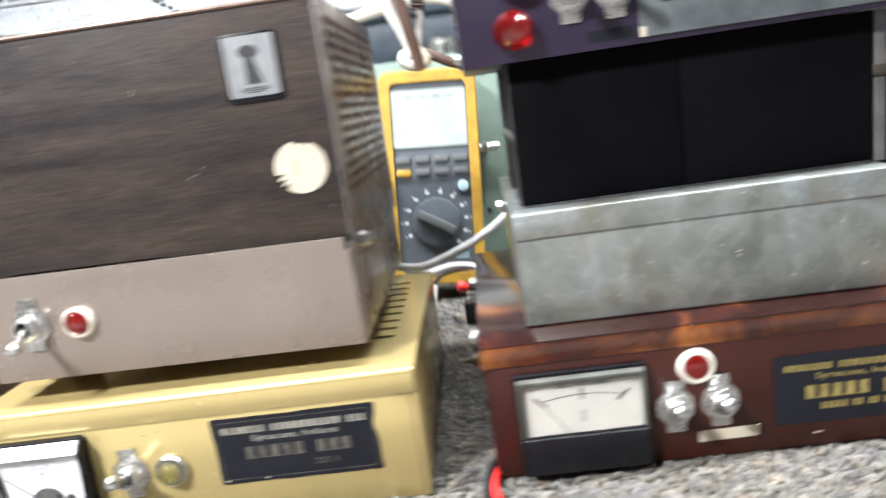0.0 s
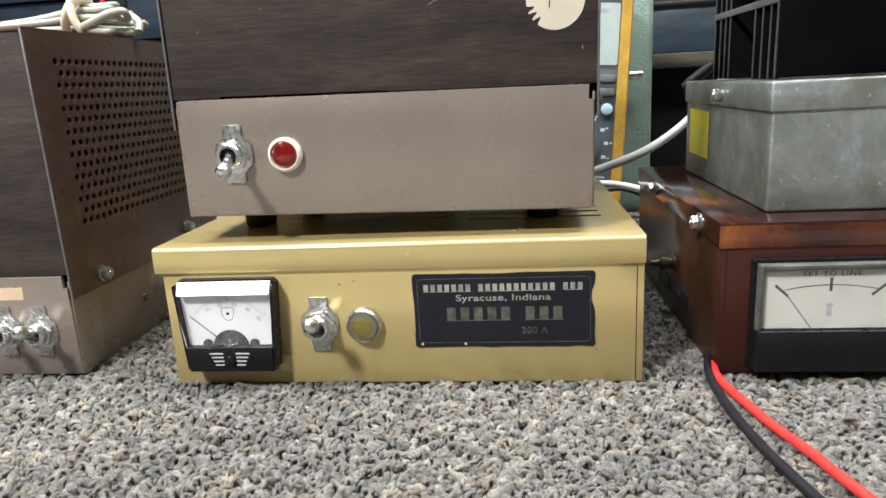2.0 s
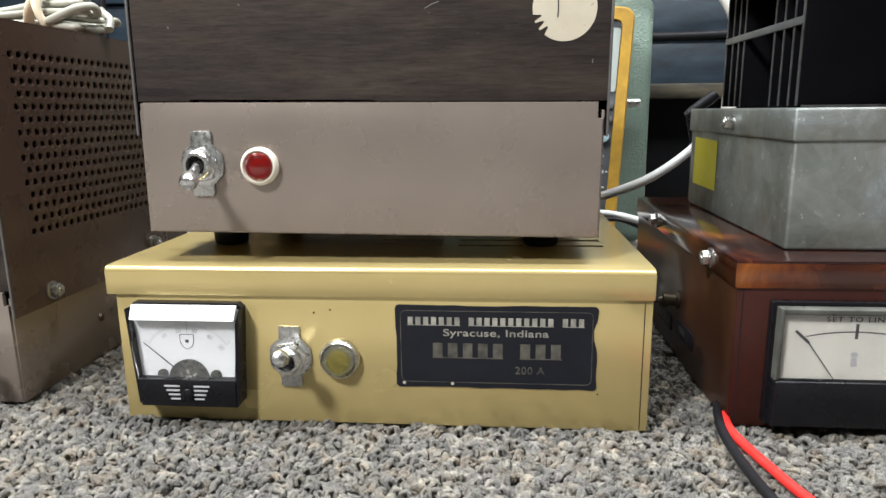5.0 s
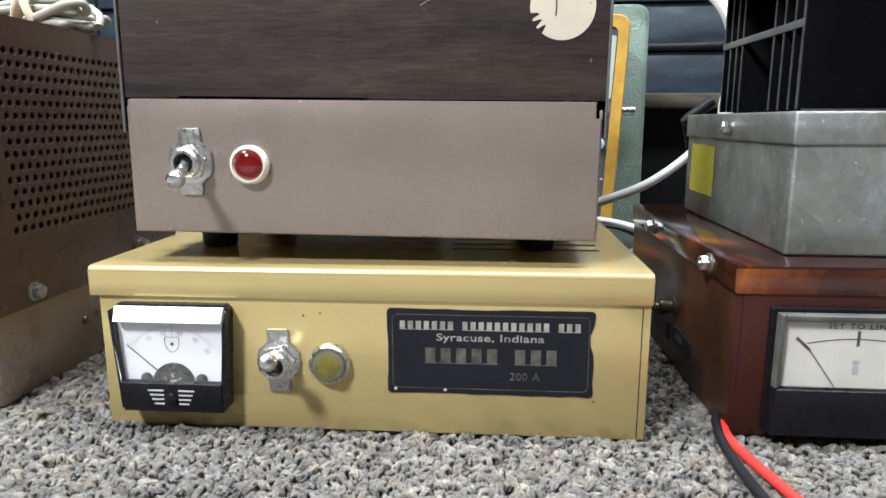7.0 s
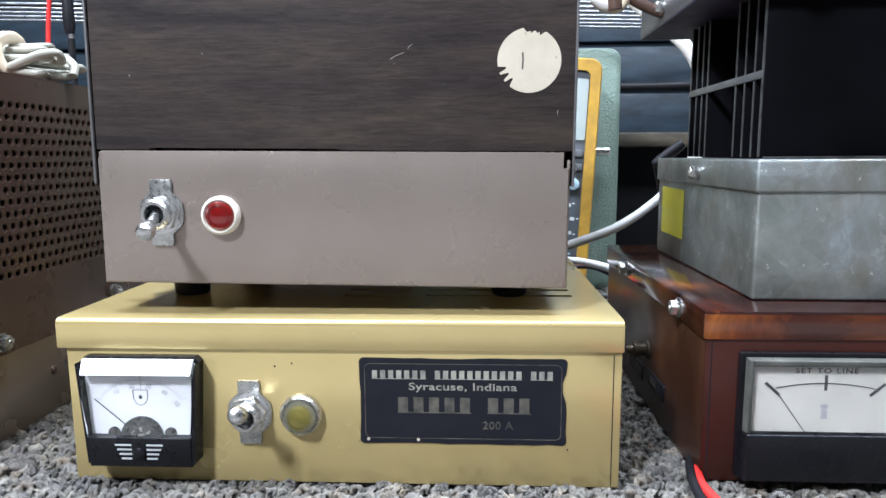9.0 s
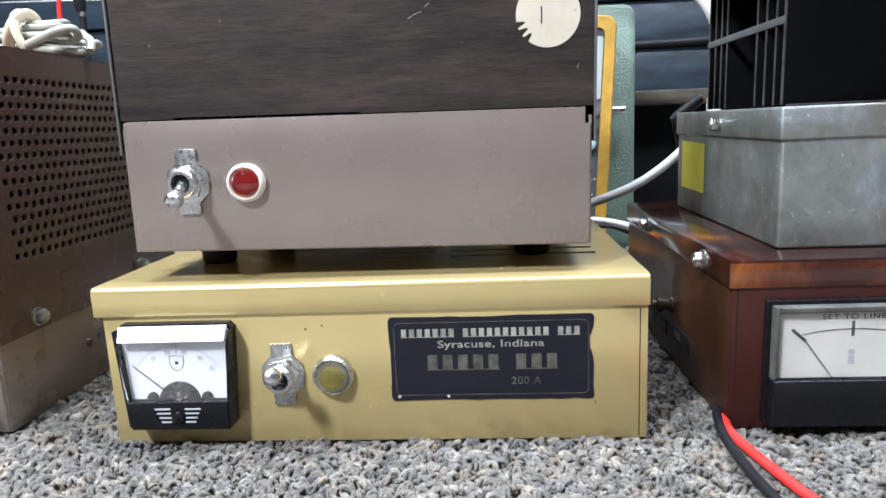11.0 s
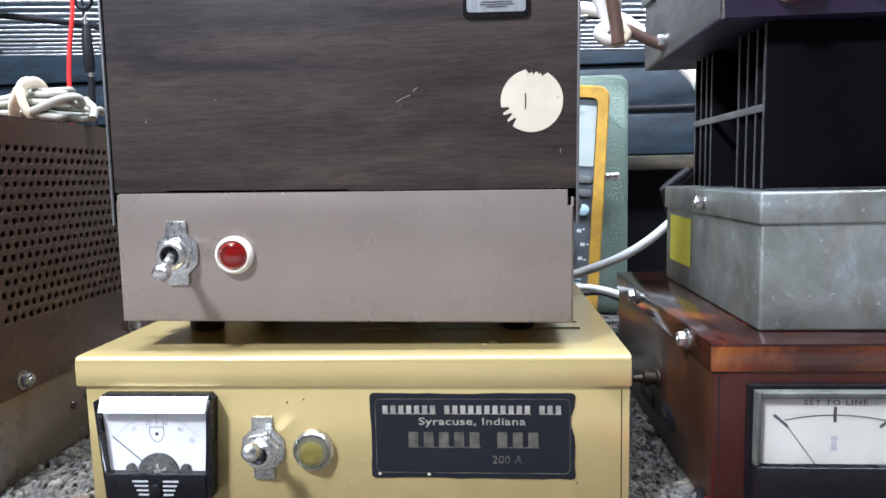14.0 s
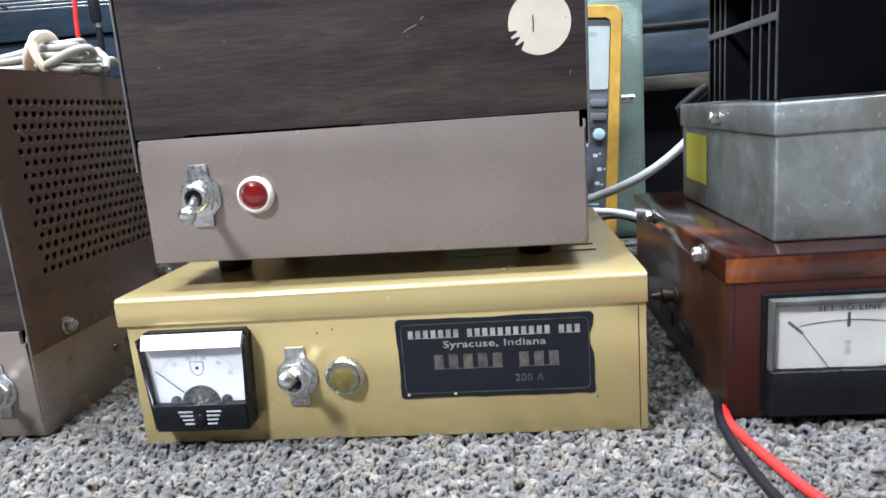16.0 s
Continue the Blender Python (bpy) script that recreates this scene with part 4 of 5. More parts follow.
def maroon_cabinet():
    W, D, H = 0.2420, 0.1950, 0.0600
    t = thing("amplifier", at(-0.0042, 0.3012, 0.0), "glossy maroon and copper amplifier cabinet with wide meter", "amplifier")
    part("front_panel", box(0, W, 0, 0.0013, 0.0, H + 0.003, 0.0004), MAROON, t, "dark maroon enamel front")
    part("side_panel", box(0, 0.0013, 0.0013, D, 0.0, H + 0.003, 0.0004), MAROON_SIDE, t, "glossy maroon side, browned by the tan cabinet's painted-in reflection")
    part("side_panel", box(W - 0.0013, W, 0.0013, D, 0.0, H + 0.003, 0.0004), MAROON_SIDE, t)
    part("back_panel", box(0.0013, W - 0.0013, D - 0.0013, D, 0.0, H + 0.003), MAROON, t)
    part("base_panel", box(0.0016, W - 0.0016, 0.0016, D - 0.0016, 0.0002, 0.002), MAROON, t)
    z0, z1, g = 0.0598, 0.0712, 0.0012
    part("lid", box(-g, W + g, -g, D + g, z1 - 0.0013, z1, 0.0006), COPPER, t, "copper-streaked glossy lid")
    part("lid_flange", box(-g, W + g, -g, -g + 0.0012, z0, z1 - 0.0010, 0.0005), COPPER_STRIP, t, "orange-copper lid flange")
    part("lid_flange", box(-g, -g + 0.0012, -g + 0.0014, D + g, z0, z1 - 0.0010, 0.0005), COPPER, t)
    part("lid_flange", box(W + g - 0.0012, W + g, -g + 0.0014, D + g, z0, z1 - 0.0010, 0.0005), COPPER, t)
    part("corner_seam", box(0.0022, 0.0027, -0.00006, 0.0002, 0.001, 0.0595), PLATE, t, "dark fold line")
    panel_meter_wide(t, 0.0130, 0.0030, 0.0640, 0.0520)
    pilot_lamp(t, at(0.1010, 0, 0.0493, OUT), 0.0088, 0.0062, IVORY, RED_LENS, 0.0014, "red lens in an ivory ring")
    toggle_switch(t, at(0.0902, 0, 0.0287, OUT), 26, -8)
    toggle_switch(t, at(0.1118, 0, 0.0296, OUT), 26, -8)
    part("tape_label", prism([(-0.0145, -0.0030), (0.0142, -0.0026), (0.0145, 0.0032), (-0.0142, 0.0030)], 0.0002, at(0.1155, 0, 0.0112, OUT)), PAPER, t, "small cream paper strip")
    m = at(0.1790, 0, 0.0305, OUT)
    pl = part("nameplate", prism(round_rect(0.0830, 0.0358, 0.0015), 0.0005, m), PLATE, t, "black foil nameplate with gold print")
    mt = m @ at(0, 0, 0.0005)
    bars("maker_line", (7, 11, 3), 0.0740, 0.0032, mt @ at(0, 0.0112, 0), GOLD_INK, pl)
    part("town_lettering", letters("Syracuse, Indiana", 0.0042, mt @ at(0, 0.0062, 0), 0.00008, 1.05, 0.044), GOLD_INK, pl)
    bars("model_name_bar", (5, 3), 0.0550, 0.0068, mt @ at(0, -0.0018, 0), GOLD_INK, pl)
    bars("model_line", (5, 2, 2, 4), 0.0400, 0.0034, mt @ at(0, -0.0094, 0), GOLD_INK, pl)
    part("paint_chip", prism([(-0.002, -0.0004), (0.0018, -0.0002), (0.002, 0.0005), (-0.0018, 0.0003)], 0.0001, at(0.1580, 0, 0.0068, OUT)), PAPER, t)
    # left side: bolts on the lid fold, a terminal and two small plates
    for y in (0.0310, 0.1350):
        bolt(t, at(-g, y, 0.0652, LEFTWARD))
    part("terminal", join(lathe([(0.0060, 0), (0.0060, 0.0015), (0.0042, 0.0018), (0.0042, 0.0060), (0.0055, 0.0062), (0.0055, 0.0090), (0.0030, 0.0095), (0.0016, 0.0150), (0, 0.0155)], at(0, 0.0850, 0.0300, LEFTWARD) @ Matrix.Diagonal((0.82, 0.82, 0.9, 1)), 18)), plain("tarnished_brass", (0.075, 0.058, 0.04), 0.45, 0.6), t, "tarnished antenna terminal")
    lp = part("side_plate", prism(round_rect(0.0300, 0.0085, 0.0008), 0.0006, at(0, 0.1080, 0.0140, LEFTWARD)), PLATE, t)
    bars("caption_bar", (7,), 0.0240, 0.0034, at(-0.0006, 0.1080, 0.0140, LEFTWARD), FADED_INK, lp)
    lp = part("side_plate", prism(round_rect(0.0290, 0.0085, 0.0008), 0.0006, at(0, 0.0675, 0.0165, LEFTWARD)), PLATE, t)
    bars("caption_bar", (4,), 0.0130, 0.0036, at(-0.0006, 0.0720, 0.0165, LEFTWARD), FADED_INK, lp)
    return t


maroon_cabinet()


# ---- galvanised box with its finned black block ----
def galvanised_box():
    t = thing("junction_box", at(0.0, 0.0, 0.0714), "dull galvanised steel box with fold-over lid, on the maroon cabinet", "metal box")
    foot = [(0.0202, 0.3200), (0.1985, 0.3168), (0.2000, 0.4690), (0.0210, 0.4710)]
    part("body", prism(foot, 0.0500, at(0, 0, 0), -0.0016), GALV, t)
    rim = [(0.0190, 0.3186), (0.1999, 0.3152), (0.2014, 0.4704), (0.0198, 0.4724)]
    part("lid", prism(rim, 0.0137, at(0, 0, 0.0453), -0.0013), GALV, t)
    d = (Vector((0.0198, 0.4724, 0)) - Vector((0.0190, 0.3186, 0))).normalized()
    turn = Matrix.Rotation(math.atan2(-d.x, d.y), 4, "Z") @ LEFTWARD
    bolt(t, at(0.0193, 0.3920, 0.0518, turn), 0.0034, 0.0038)
    part("yellow_label", prism([(-0.0212, -0.0140), (0.0215, -0.0142), (0.0216, 0.0135), (-0.0210, 0.0140)], 0.0002, at(0.0206, 0.4390, 0.0278, turn)), YELLOW, t, "bright yellow paper sticker")
    return t


galvanised_box()


def heat_sink():
    t = thing("heat_sink", at(-0.0006, 0, 0.1305), "black anodised finned heat sink with two plain front plates", "heat sink")
    x0, x1, h = 0.0262, 0.1985, 0.0712
    for a, b in ((x0, 0.1078), (0.1086, x1)):
        part("front_plate", box(a, b, 0.3330, 0.3352, 0.0008, h, 0.0004), BLACK_ANO, t)
    part("base_rail", box(x0 + 0.001, x1 - 0.001, 0.3318, 0.3328, 0.0, 0.0010, 0.0002), FIN_EDGE, t, "thin grey bottom rail")
    for y in (0.3425, 0.3528, 0.3632, 0.4018, 0.4100, 0.4190, 0.4290):
        part("fin", box(x0, x1, y - 0.0007, y + 0.0007, 0.0008, h, 0.0003), BLACK_ANO, t)
        part("fin_edge", box(x0 - 0.0005, x0 - 0.0001, y - 0.0006, y + 0.0006, 0.0008, h), FIN_EDGE, t, "worn grey fin edge")
    part("fin_edge", box(x0 - 0.0005, x0 - 0.0001, 0.3332, 0.3350, 0.0008, h), FIN_EDGE, t, "worn grey fin edge")
    part("core", box(x0 + 0.012, x1 - 0.012, 0.3642, 0.4010, 0.0, h), BLACK_ANO, t)
    part("strap", box(x0 - 0.0010, x0 + 0.0004, 0.3335, 0.4300, 0.0340, 0.0373, 0.0003), BAR_GREY, t, "bare grey cross strap")
    part("end_bracket", join(box(x1 + 0.001, x1 + 0.0065, 0.3340, 0.3360, 0.0, 0.040, 0.0004), box(x1 + 0.001, x1 + 0.0065, 0.3340, 0.3360, 0.046, h, 0.0004)), STEEL, t, "pale grey end bracket")
    return t


heat_sink()


def purple_cabinet():
    x0, x1, y0, y1, z0, z1 = 0.0048, 0.2420, 0.3230, 0.4650, 0.2022, 0.2750
    t = thing("amplifier", at(0, 0, 0), "purple-fronted steel amplifier cabinet resting on the black heat sink", "amplifier")
    # underside takes the dark purple, not steel, so that its colour carries the shade
    part("base_panel", box(x0, x1, y0 + 0.0015, y1, z0, z0 + 0.0012, 0.0004), PURPLE, t, "underside in dark purple, its shade put into the colour")
    part("front_edge", box(x0 - 0.0012, x0 - 0.0005, y0 - 0.0004, y0 + 0.0016, z0 - 0.0006, z1, 0.0002), ZINC, t, "bare metal edge of the front")
    part("edge_gap", box(x0 - 0.0010, x0 - 0.0002, y0 + 0.0017, y0 + 0.0034, z0 + 0.001, z1 - 0.001), DARK, t, "dark gap behind the front")
    part("chassis", join(box(x0, x0 + 0.0012, y0 + 0.0015, y1, z0 + 0.0012, z1 - 0.002, 0.0004), box(x1 - 0.0012, x1, y0 + 0.0015, y1, z0 + 0.0012, z1 - 0.002), box(x0 + 0.0012, x1 - 0.0012, y1 - 0.0012, y1, z0 + 0.0012, z1 - 0.002)), STEEL, t, "bare grey steel chassis")
    part("front_panel", box(x0 - 0.0004, x1 + 0.0004, y0, y0 + 0.0014, z0 - 0.0004, z1, 0.0004), PURPLE, t, "dark purple enamel front")
    part("cover", join(box(x0 - 0.0022, x0 - 0.0008, y0 + 0.012, y1 + 0.001, 0.2395, z1 + 0.001, 0.0004), box(x0 - 0.0022, x1 + 0.002, y0 + 0.012, y1 + 0.001, z1, z1 + 0.0012, 0.0004)), STEEL, t, "bare steel cover")
    jewel_lamp(t, at(0.0300, y0, 0.2158, OUT), 0.0094)
    jewel_lamp(t, at(0.0310, y0, 0.2400, OUT), 0.0094)
    for x, z in ((0.0570, 0.2285), (0.0775, 0.2280)):
        toggle_switch(t, at(x, y0, z, OUT), 10, 0)
    m = at(0.1440, y0, 0.2210, OUT)
    pl = part("nameplate", prism(round_rect(0.1120, 0.0330, 0.001), 0.0012, m, 0.0003), paint("scuffed_pale_plate", (0.09, 0.105, 0.115), (0.19, 0.215, 0.23), 0.4, 0.4, 70), t, "scuffed pale metal nameplate")
    bars("model_name_bar", (5, 3), 0.0980, 0.0130, m @ at(0.002, 0.0040, 0.0012), INK, pl)
    part("bare_corner", box(0.0878, 0.0905, y0 - 0.0014, y0 - 0.0012, 0.2046, 0.2090), PAPER, pl)
    bolt(t, at(x0, 0.4170, 0.2110, LEFTWARD), 0.0036, 0.0040)
    # flat dark rectangle low on the front, left of the nameplate
    part("dark_patch", box(0.0640, 0.0850, y0 - 0.0001, y0 + 0.0002, 0.2052, 0.2105), PLATE, t, "flat dark patch on the purple front")
    return t


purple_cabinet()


# ---- meter and green case behind ----
def multimeter():
    H, W, D = 0.205, 0.0925, 0.036
    m = at(-0.0468, 0.6200, 0.0) @ Matrix.Rotation(radians(4.2), 4, "Y") @ Matrix.Rotation(radians(-7.0), 4, "X")
    t = thing("multimeter", m, "handheld digital multimeter in a scuffed yellow rubber holster", "multimeter")
    f = at(0, 0, H / 2 + 0.016, OUT)
    holster = join(prism(round_rect(W, H, 0.010), D, f @ at(0, 0, -D), 0.0))
    rim = []
    outer, inner = round_rect(W, H, 0.010), round_rect(W - 0.020, H - 0.022, 0.006)
    bm = bmesh.new()
    rings = []
    for pts, z in ((outer, 0.0), (outer, 0.004), ([(x * 0.97, y * 0.985) for x, y in outer], 0.0062), (inner, 0.0062), (inner, 0.0)):
        rings.append([bm.verts.new((x, y, z)) for x, y in pts])
    for a, b in zip(rings, rings[1:]):
        n = len(a)
        for i in range(n):
            bm.faces.new((a[i], a[(i + 1) % n], b[(i + 1) % n], b[i]))
    bm.transform(f)
    hol = part("holster", join(holster, bm), DMM_YELLOW, t, "scuffed yellow rubber holster")
    part("face_panel", prism(round_rect(W - 0.0195, H - 0.0215, 0.006), 0.0030, f), DMM_GREY, t, "slate grey face")
    fz = f @ at(0, 0, 0.0030)
    part("screen", prism(round_rect(W - 0.0215, 0.054, 0.002), 0.0012, fz @ at(0, 0.0575, 0)), LCD, t, "grey liquid crystal screen")
    part("screen_segment", join(*[prism([(-0.004, -0.0018), (0.004, -0.0018), (0.004, 0.0018), (-0.004, 0.0018)], 0.0001, fz @ at(-0.018 + 0.013 * i, 0.0775, 0.0012)) for i in range(4)]), LCD_MARK, t)
    for j, y in enumerate((0.0185, 0.0065)):
        for i in range(4):
            x = -0.0275 + 0.0183 * i
            part("button", prism(round_rect(0.0145, 0.0066, 0.0022), 0.0030, fz @ at(x, y, 0), 0.0008), DMM_YELLOW if (j == 1 and i == 0) else DMM_BUTTON, t)
    part("button", prism(circle(0.0052, 20), 0.0025, fz @ at(0.0285, -0.0085, 0), 0.0006), DMM_BLUE, t, "round pale blue button")
    kn = part("rotary_knob", join(lathe([(0.0235, 0), (0.0230, 0.0035), (0.0195, 0.0045), (0, 0.0045)], fz @ at(0.001, -0.0415, 0), 36)), DMM_GREY, t)
    part("pointer", prism(round_rect(0.040, 0.0085, 0.003), 0.0060, fz @ at(0.001, -0.0415, 0.0044) @ Matrix.Rotation(radians(-28), 4, "Z"), 0.0012), DMM_BUTTON, kn)
    marks = []
    for i in range(11):
        a = radians(205 - 25 * i)
        marks.append(prism(round_rect(0.0040, 0.0030, 0.0006, 2), 0.0001, fz @ at(0.001 + 0.0290 * math.cos(a), -0.0415 + 0.0290 * math.sin(a), 0)))
        marks.append(prism(round_rect(0.0022, 0.0014, 0.0003, 2), 0.0001, fz @ at(0.001 + 0.0334 * math.cos(a), -0.0415 + 0.0322 * math.sin(a), 0)))
    part("function_mark", join(*marks), DMM_WHITE, t)
    part("caption_bar", join(*[prism(round_rect(0.013, 0.0016, 0.0003, 2), 0.0001, fz @ at(0.024, -0.070 - 0.0035 * i, 0)) for i in range(3)]), DMM_BLUE, t)
    return t


multimeter()


def green_case():
    t = thing("equipment_case", at(0.0425, 0.6950, 0.0), "green crackle-painted metal equipment case standing on the carpet", "equipment case")
    w, d, h = 0.20, 0.14, 0.2335
    part("case_body", prism(round_rect(w, h, 0.012), d, at(-w / 2, 0, h / 2, OUT) @ at(0, 0, -d), 0.003), GREEN, t)
    part("side_seam", box(-0.0002, 0.0006, 0.05, 0.053, 0.01, h - 0.012), GREEN, t)
    part("latch_pin", lathe([(0, 0), (0.0040, 0), (0.0040, 0.030), (0.0032, 0.031), (0, 0.031)], at(-0.0420, -0.010, 0.1360) @ Matrix.Rotation(radians(90), 4, "Y"), 16), CHROME, t, "polished steel pin")
    part("pin_clip", box(-0.0300, -0.0240, -0.014, 0.001, 0.1310, 0.1410, 0.001), ZINC, t)
    part("rim_hole", lathe([(0.0025, 0), (0.0025, 0.0006), (0, 0.0006)], at(-0.030, 0.0, 0.069, OUT), 12), INK, t)
    part("knob", lathe([(0.0170, 0), (0.0170, 0.003), (0.0135, 0.004), (0.0135, 0.009), (0.0165, 0.010), (0.0165, 0.015), (0.0155, 0.016), (0.0155, 0.020), (0, 0.020)], at(-0.0570, 0.045, h), 32), ZINC, t, "dull metal screw cap")
    return t


green_case()


# ---- cords and leads ----
def cord(name, pts, r, mat, label, category="cable", steps=8, flat=1.0):
    return solo(name, tube(pts, r, 14, steps, flat), mat, label, category)


cord("power_cord", [(-0.0750, 0.4900, 0.0725), (-0.0460, 0.4720, 0.0724), (-0.0285, 0.4770, 0.0757), (-0.0060, 0.4860, 0.0825), (0.0120, 0.4950, 0.0908), (0.0278, 0.5030, 0.1010), (0.0420, 0.5080, 0.1130), (0.0560, 0.5080, 0.1250)], 0.0030, CORD_GREY, "round light grey cord curving up behind the galvanised box", "power cord")
cord("power_cord", [(-0.0500, 0.4900, 0.0600), (-0.0300, 0.5300, 0.0548), (-0.0150, 0.5350, 0.0530), (0.0020, 0.5250, 0.0500), (0.0150, 0.5050, 0.0450)], 0.0028, CORD_GREY, "light grey cord running to the maroon cabinet's back", "power cord")
plug_cord = thing("power_cord", at(0, 0, 0), "dark cord with an off-white plug drooping to the carpet", "power cord")
part("cord", tube([(0.0150, 0.5500, 0.0380), (-0.0050, 0.5480, 0.0465), (-0.0192, 0.5450, 0.0475), (-0.0370, 0.5400, 0.0460), (-0.0435, 0.5280, 0.0400)], 0.0018, 14, 6), RUBBER, plug_cord)
part("plug", tube([(-0.0432, 0.5290, 0.0405), (-0.0455, 0.5170, 0.0250), (-0.0455, 0.5050, 0.0120), (-0.0410, 0.4800, 0.0036)], 0.0032, 14, 6), CORD_WHITE, plug_cord, "off-white moulded plug")
cord("test_lead", [(-0.0040, 0.3060, 0.0024), (-0.0063, 0.2907, 0.0030), (-0.0044, 0.2755, 0.0030), (-0.0013, 0.2606, 0.0030), (0.0017, 0.2472, 0.0030), (0.0077, 0.2277, 0.0030), (0.0114, 0.2119, 0.0030), (0.0230, 0.1700, 0.0030), (0.0420, 0.1300, 0.0030)], 0.0019, RED_WIRE, "red insulated lead lying on the carpet", "test lead")
cord("test_lead", [(-0.0030, 0.3160, 0.0026), (-0.0070, 0.3037, 0.0030), (-0.0100, 0.2853, 0.0030), (-0.0101, 0.2584, 0.0030), (-0.0077, 0.2331, 0.0030), (-0.0046, 0.2152, 0.0030), (-0.0020, 0.2029, 0.0030), (0.0060, 0.1650, 0.0030), (0.0190, 0.1250, 0.0030)], 0.0020, RUBBER, "black insulated lead lying on the carpet", "test lead")


clip = thing("crocodile_clip", at(-0.0250, 0.5450, 0.0), "red-booted metal crocodile clip lying against the multimeter", "clip")
part("boot", lathe([(0, 0), (0.0040, 0.001), (0.0052, 0.004), (0.0042, 0.009), (0.0028, 0.011), (0, 0.011)], at(-0.0015, 0.012, 0.030) @ Matrix.Rotation(radians(105), 4, "Y"), 14), RED_WIRE, clip, "red rubber boot")
part("jaw", box(0.007, 0.034, -0.004, 0.004, 0.016, 0.019, 0.0008), ZINC, clip)
part("jaw", box(0.007, 0.032, -0.004, 0.004, 0.0235, 0.0265, 0.0008), ZINC, clip)
part("stand", box(0.004, 0.030, -0.006, 0.010, -0.001, 0.018, 0.002), RUBBER, clip, "black rubber block")


def cord_bundle():
    """Flat-folded cord: its turns fan out of a wide rubber band to the right and to the left."""
    t = thing("cord_bundle", at(-0.3520, 0.4000, 0.1742), "pale olive-grey folded cord tied with a wide cream rubber band", "cord bundle")
    rng = random.Random(5)
    ends = ((0.0185, 0.0195, 0.004), (0.0200, 0.0165, -0.004), (0.0270, 0.0110, -0.010), (0.0265, 0.0050, 0.006), (0.0235, 0.0030, -0.012), (0.0300, 0.0090, 0.012), (0.0240, 0.0145, 0.010), (0.0290, 0.0025, -0.002))
    for x, z, y in ends:
        z0, y0 = 0.004 + 0.75 * z, 0.5 * y
        d = 0.0030 + 0.001 * rng.random()
        pts = [(-0.050, 2.2 * y0 - 0.01, 0.0030 + 0.4 * z0), (-0.022, 1.4 * y0, 0.7 * z0 + 0.002), (0.0, y0, z0), (0.6 * x, 0.8 * y, 0.4 * z0 + 0.6 * z), (x, y, z), (x + 0.0016, y + d, z + 0.0004), (x - 0.001, y + 2 * d, max(z - 0.0008, 0.0022)), (0.5 * x, y + 1.6 * d, max(0.5 * (z0 + z) - 0.001, 0.0022)), (0.0, y0 + d, max(z0 - 0.002, 0.0022)), (-0.024, 1.5 * y0 + d, 0.8 * z0), (-0.055, 2.4 * y0, 0.003 + 0.3 * z0)]
        part("cord_strand", tube(pts, 0.0018, 14, 6), CORD_OLIVE, t)
    # one turn bent back over the others and down to the cover
    part("cord_loop", tube([(0.002, -0.006, 0.006), (0.014, -0.012, 0.008), (0.026, -0.012, 0.0125), (0.0330, -0.008, 0.0138), (0.0325, -0.003, 0.0105), (0.0270, 0.000, 0.0105), (0.0300, 0.004, 0.0125), (0.0355, 0.003, 0.0085), (0.0375, -0.002, 0.0025)], 0.0022, 14, 6), CORD_OLIVE, t)
    for bx, tip in ((0.0, 0.004), (0.0045, -0.003)):
        ring = [(bx + tip * math.sin(a), 0.0125 * math.cos(a), 0.0120 + 0.0115 * math.sin(a)) for a in [2 * math.pi * i / 12 for i in range(13)]]
        part("rubber_band", tube(ring, 0.0034, 14, 4, 0.5), BAND, t, "wide cream rubber band")
    return t


cord_bundle()
cord("test_lead", [(-0.4640, 0.6200, 0.4600), (-0.4640, 0.6200, 0.3390), (-0.4615, 0.6200, 0.3000), (-0.4680, 0.6200, 0.2590), (-0.4710, 0.6200, 0.2130), (-0.4660, 0.6150, 0.1000), (-0.4650, 0.6000, 0.0020)], 0.0019, RED_WIRE, "thin red lead hanging down behind the brown cabinet", "test lead")
lead = thing("clip_lead", at(-0.4540, 0.6250, 0.0), "black lead with ring and insulated clip behind the brown cabinet", "test lead")
part("lead_wire", tube([(-0.016, 0, 0.46), (-0.006, 0, 0.339), (-0.002, 0, 0.322), (-0.001, 0, 0.283)], 0.0011, 14, 6), RUBBER, lead)
part("ring", tube([(0.0080 * math.cos(a), 0.0, 0.3075 + 0.0105 * math.sin(a)) for a in [2 * math.pi * i / 12 for i in range(13)]], 0.0018, 14, 4), RUBBER, lead, "black plastic ring")
part("clip_tip", lathe([(0, 0.292), (0.0016, 0.291), (0.0018, 0.278), (0, 0.278)], at(0, 0, 0), 12), ZINC, lead, "bare metal tip")
part("clip_sleeve", lathe([(0, 0.284), (0.0030, 0.283), (0.0046, 0.272), (0.0050, 0.247), (0.0036, 0.241), (0, 0.241)], at(0.0005, 0, 0), 14), RUBBER, lead)
part("clip_collar", lathe([(0, 0.2412), (0.0022, 0.2410), (0.0022, 0.2350), (0, 0.2350)], at(0.0015, 0, 0), 12), ZINC, lead, "bare metal collar")
part("lead_tail", tube([(0.0015, 0, 0.237), (0.001, 0, 0.192), (0.006, 0, 0.002)], 0.0030, 14, 6), RUBBER, lead)


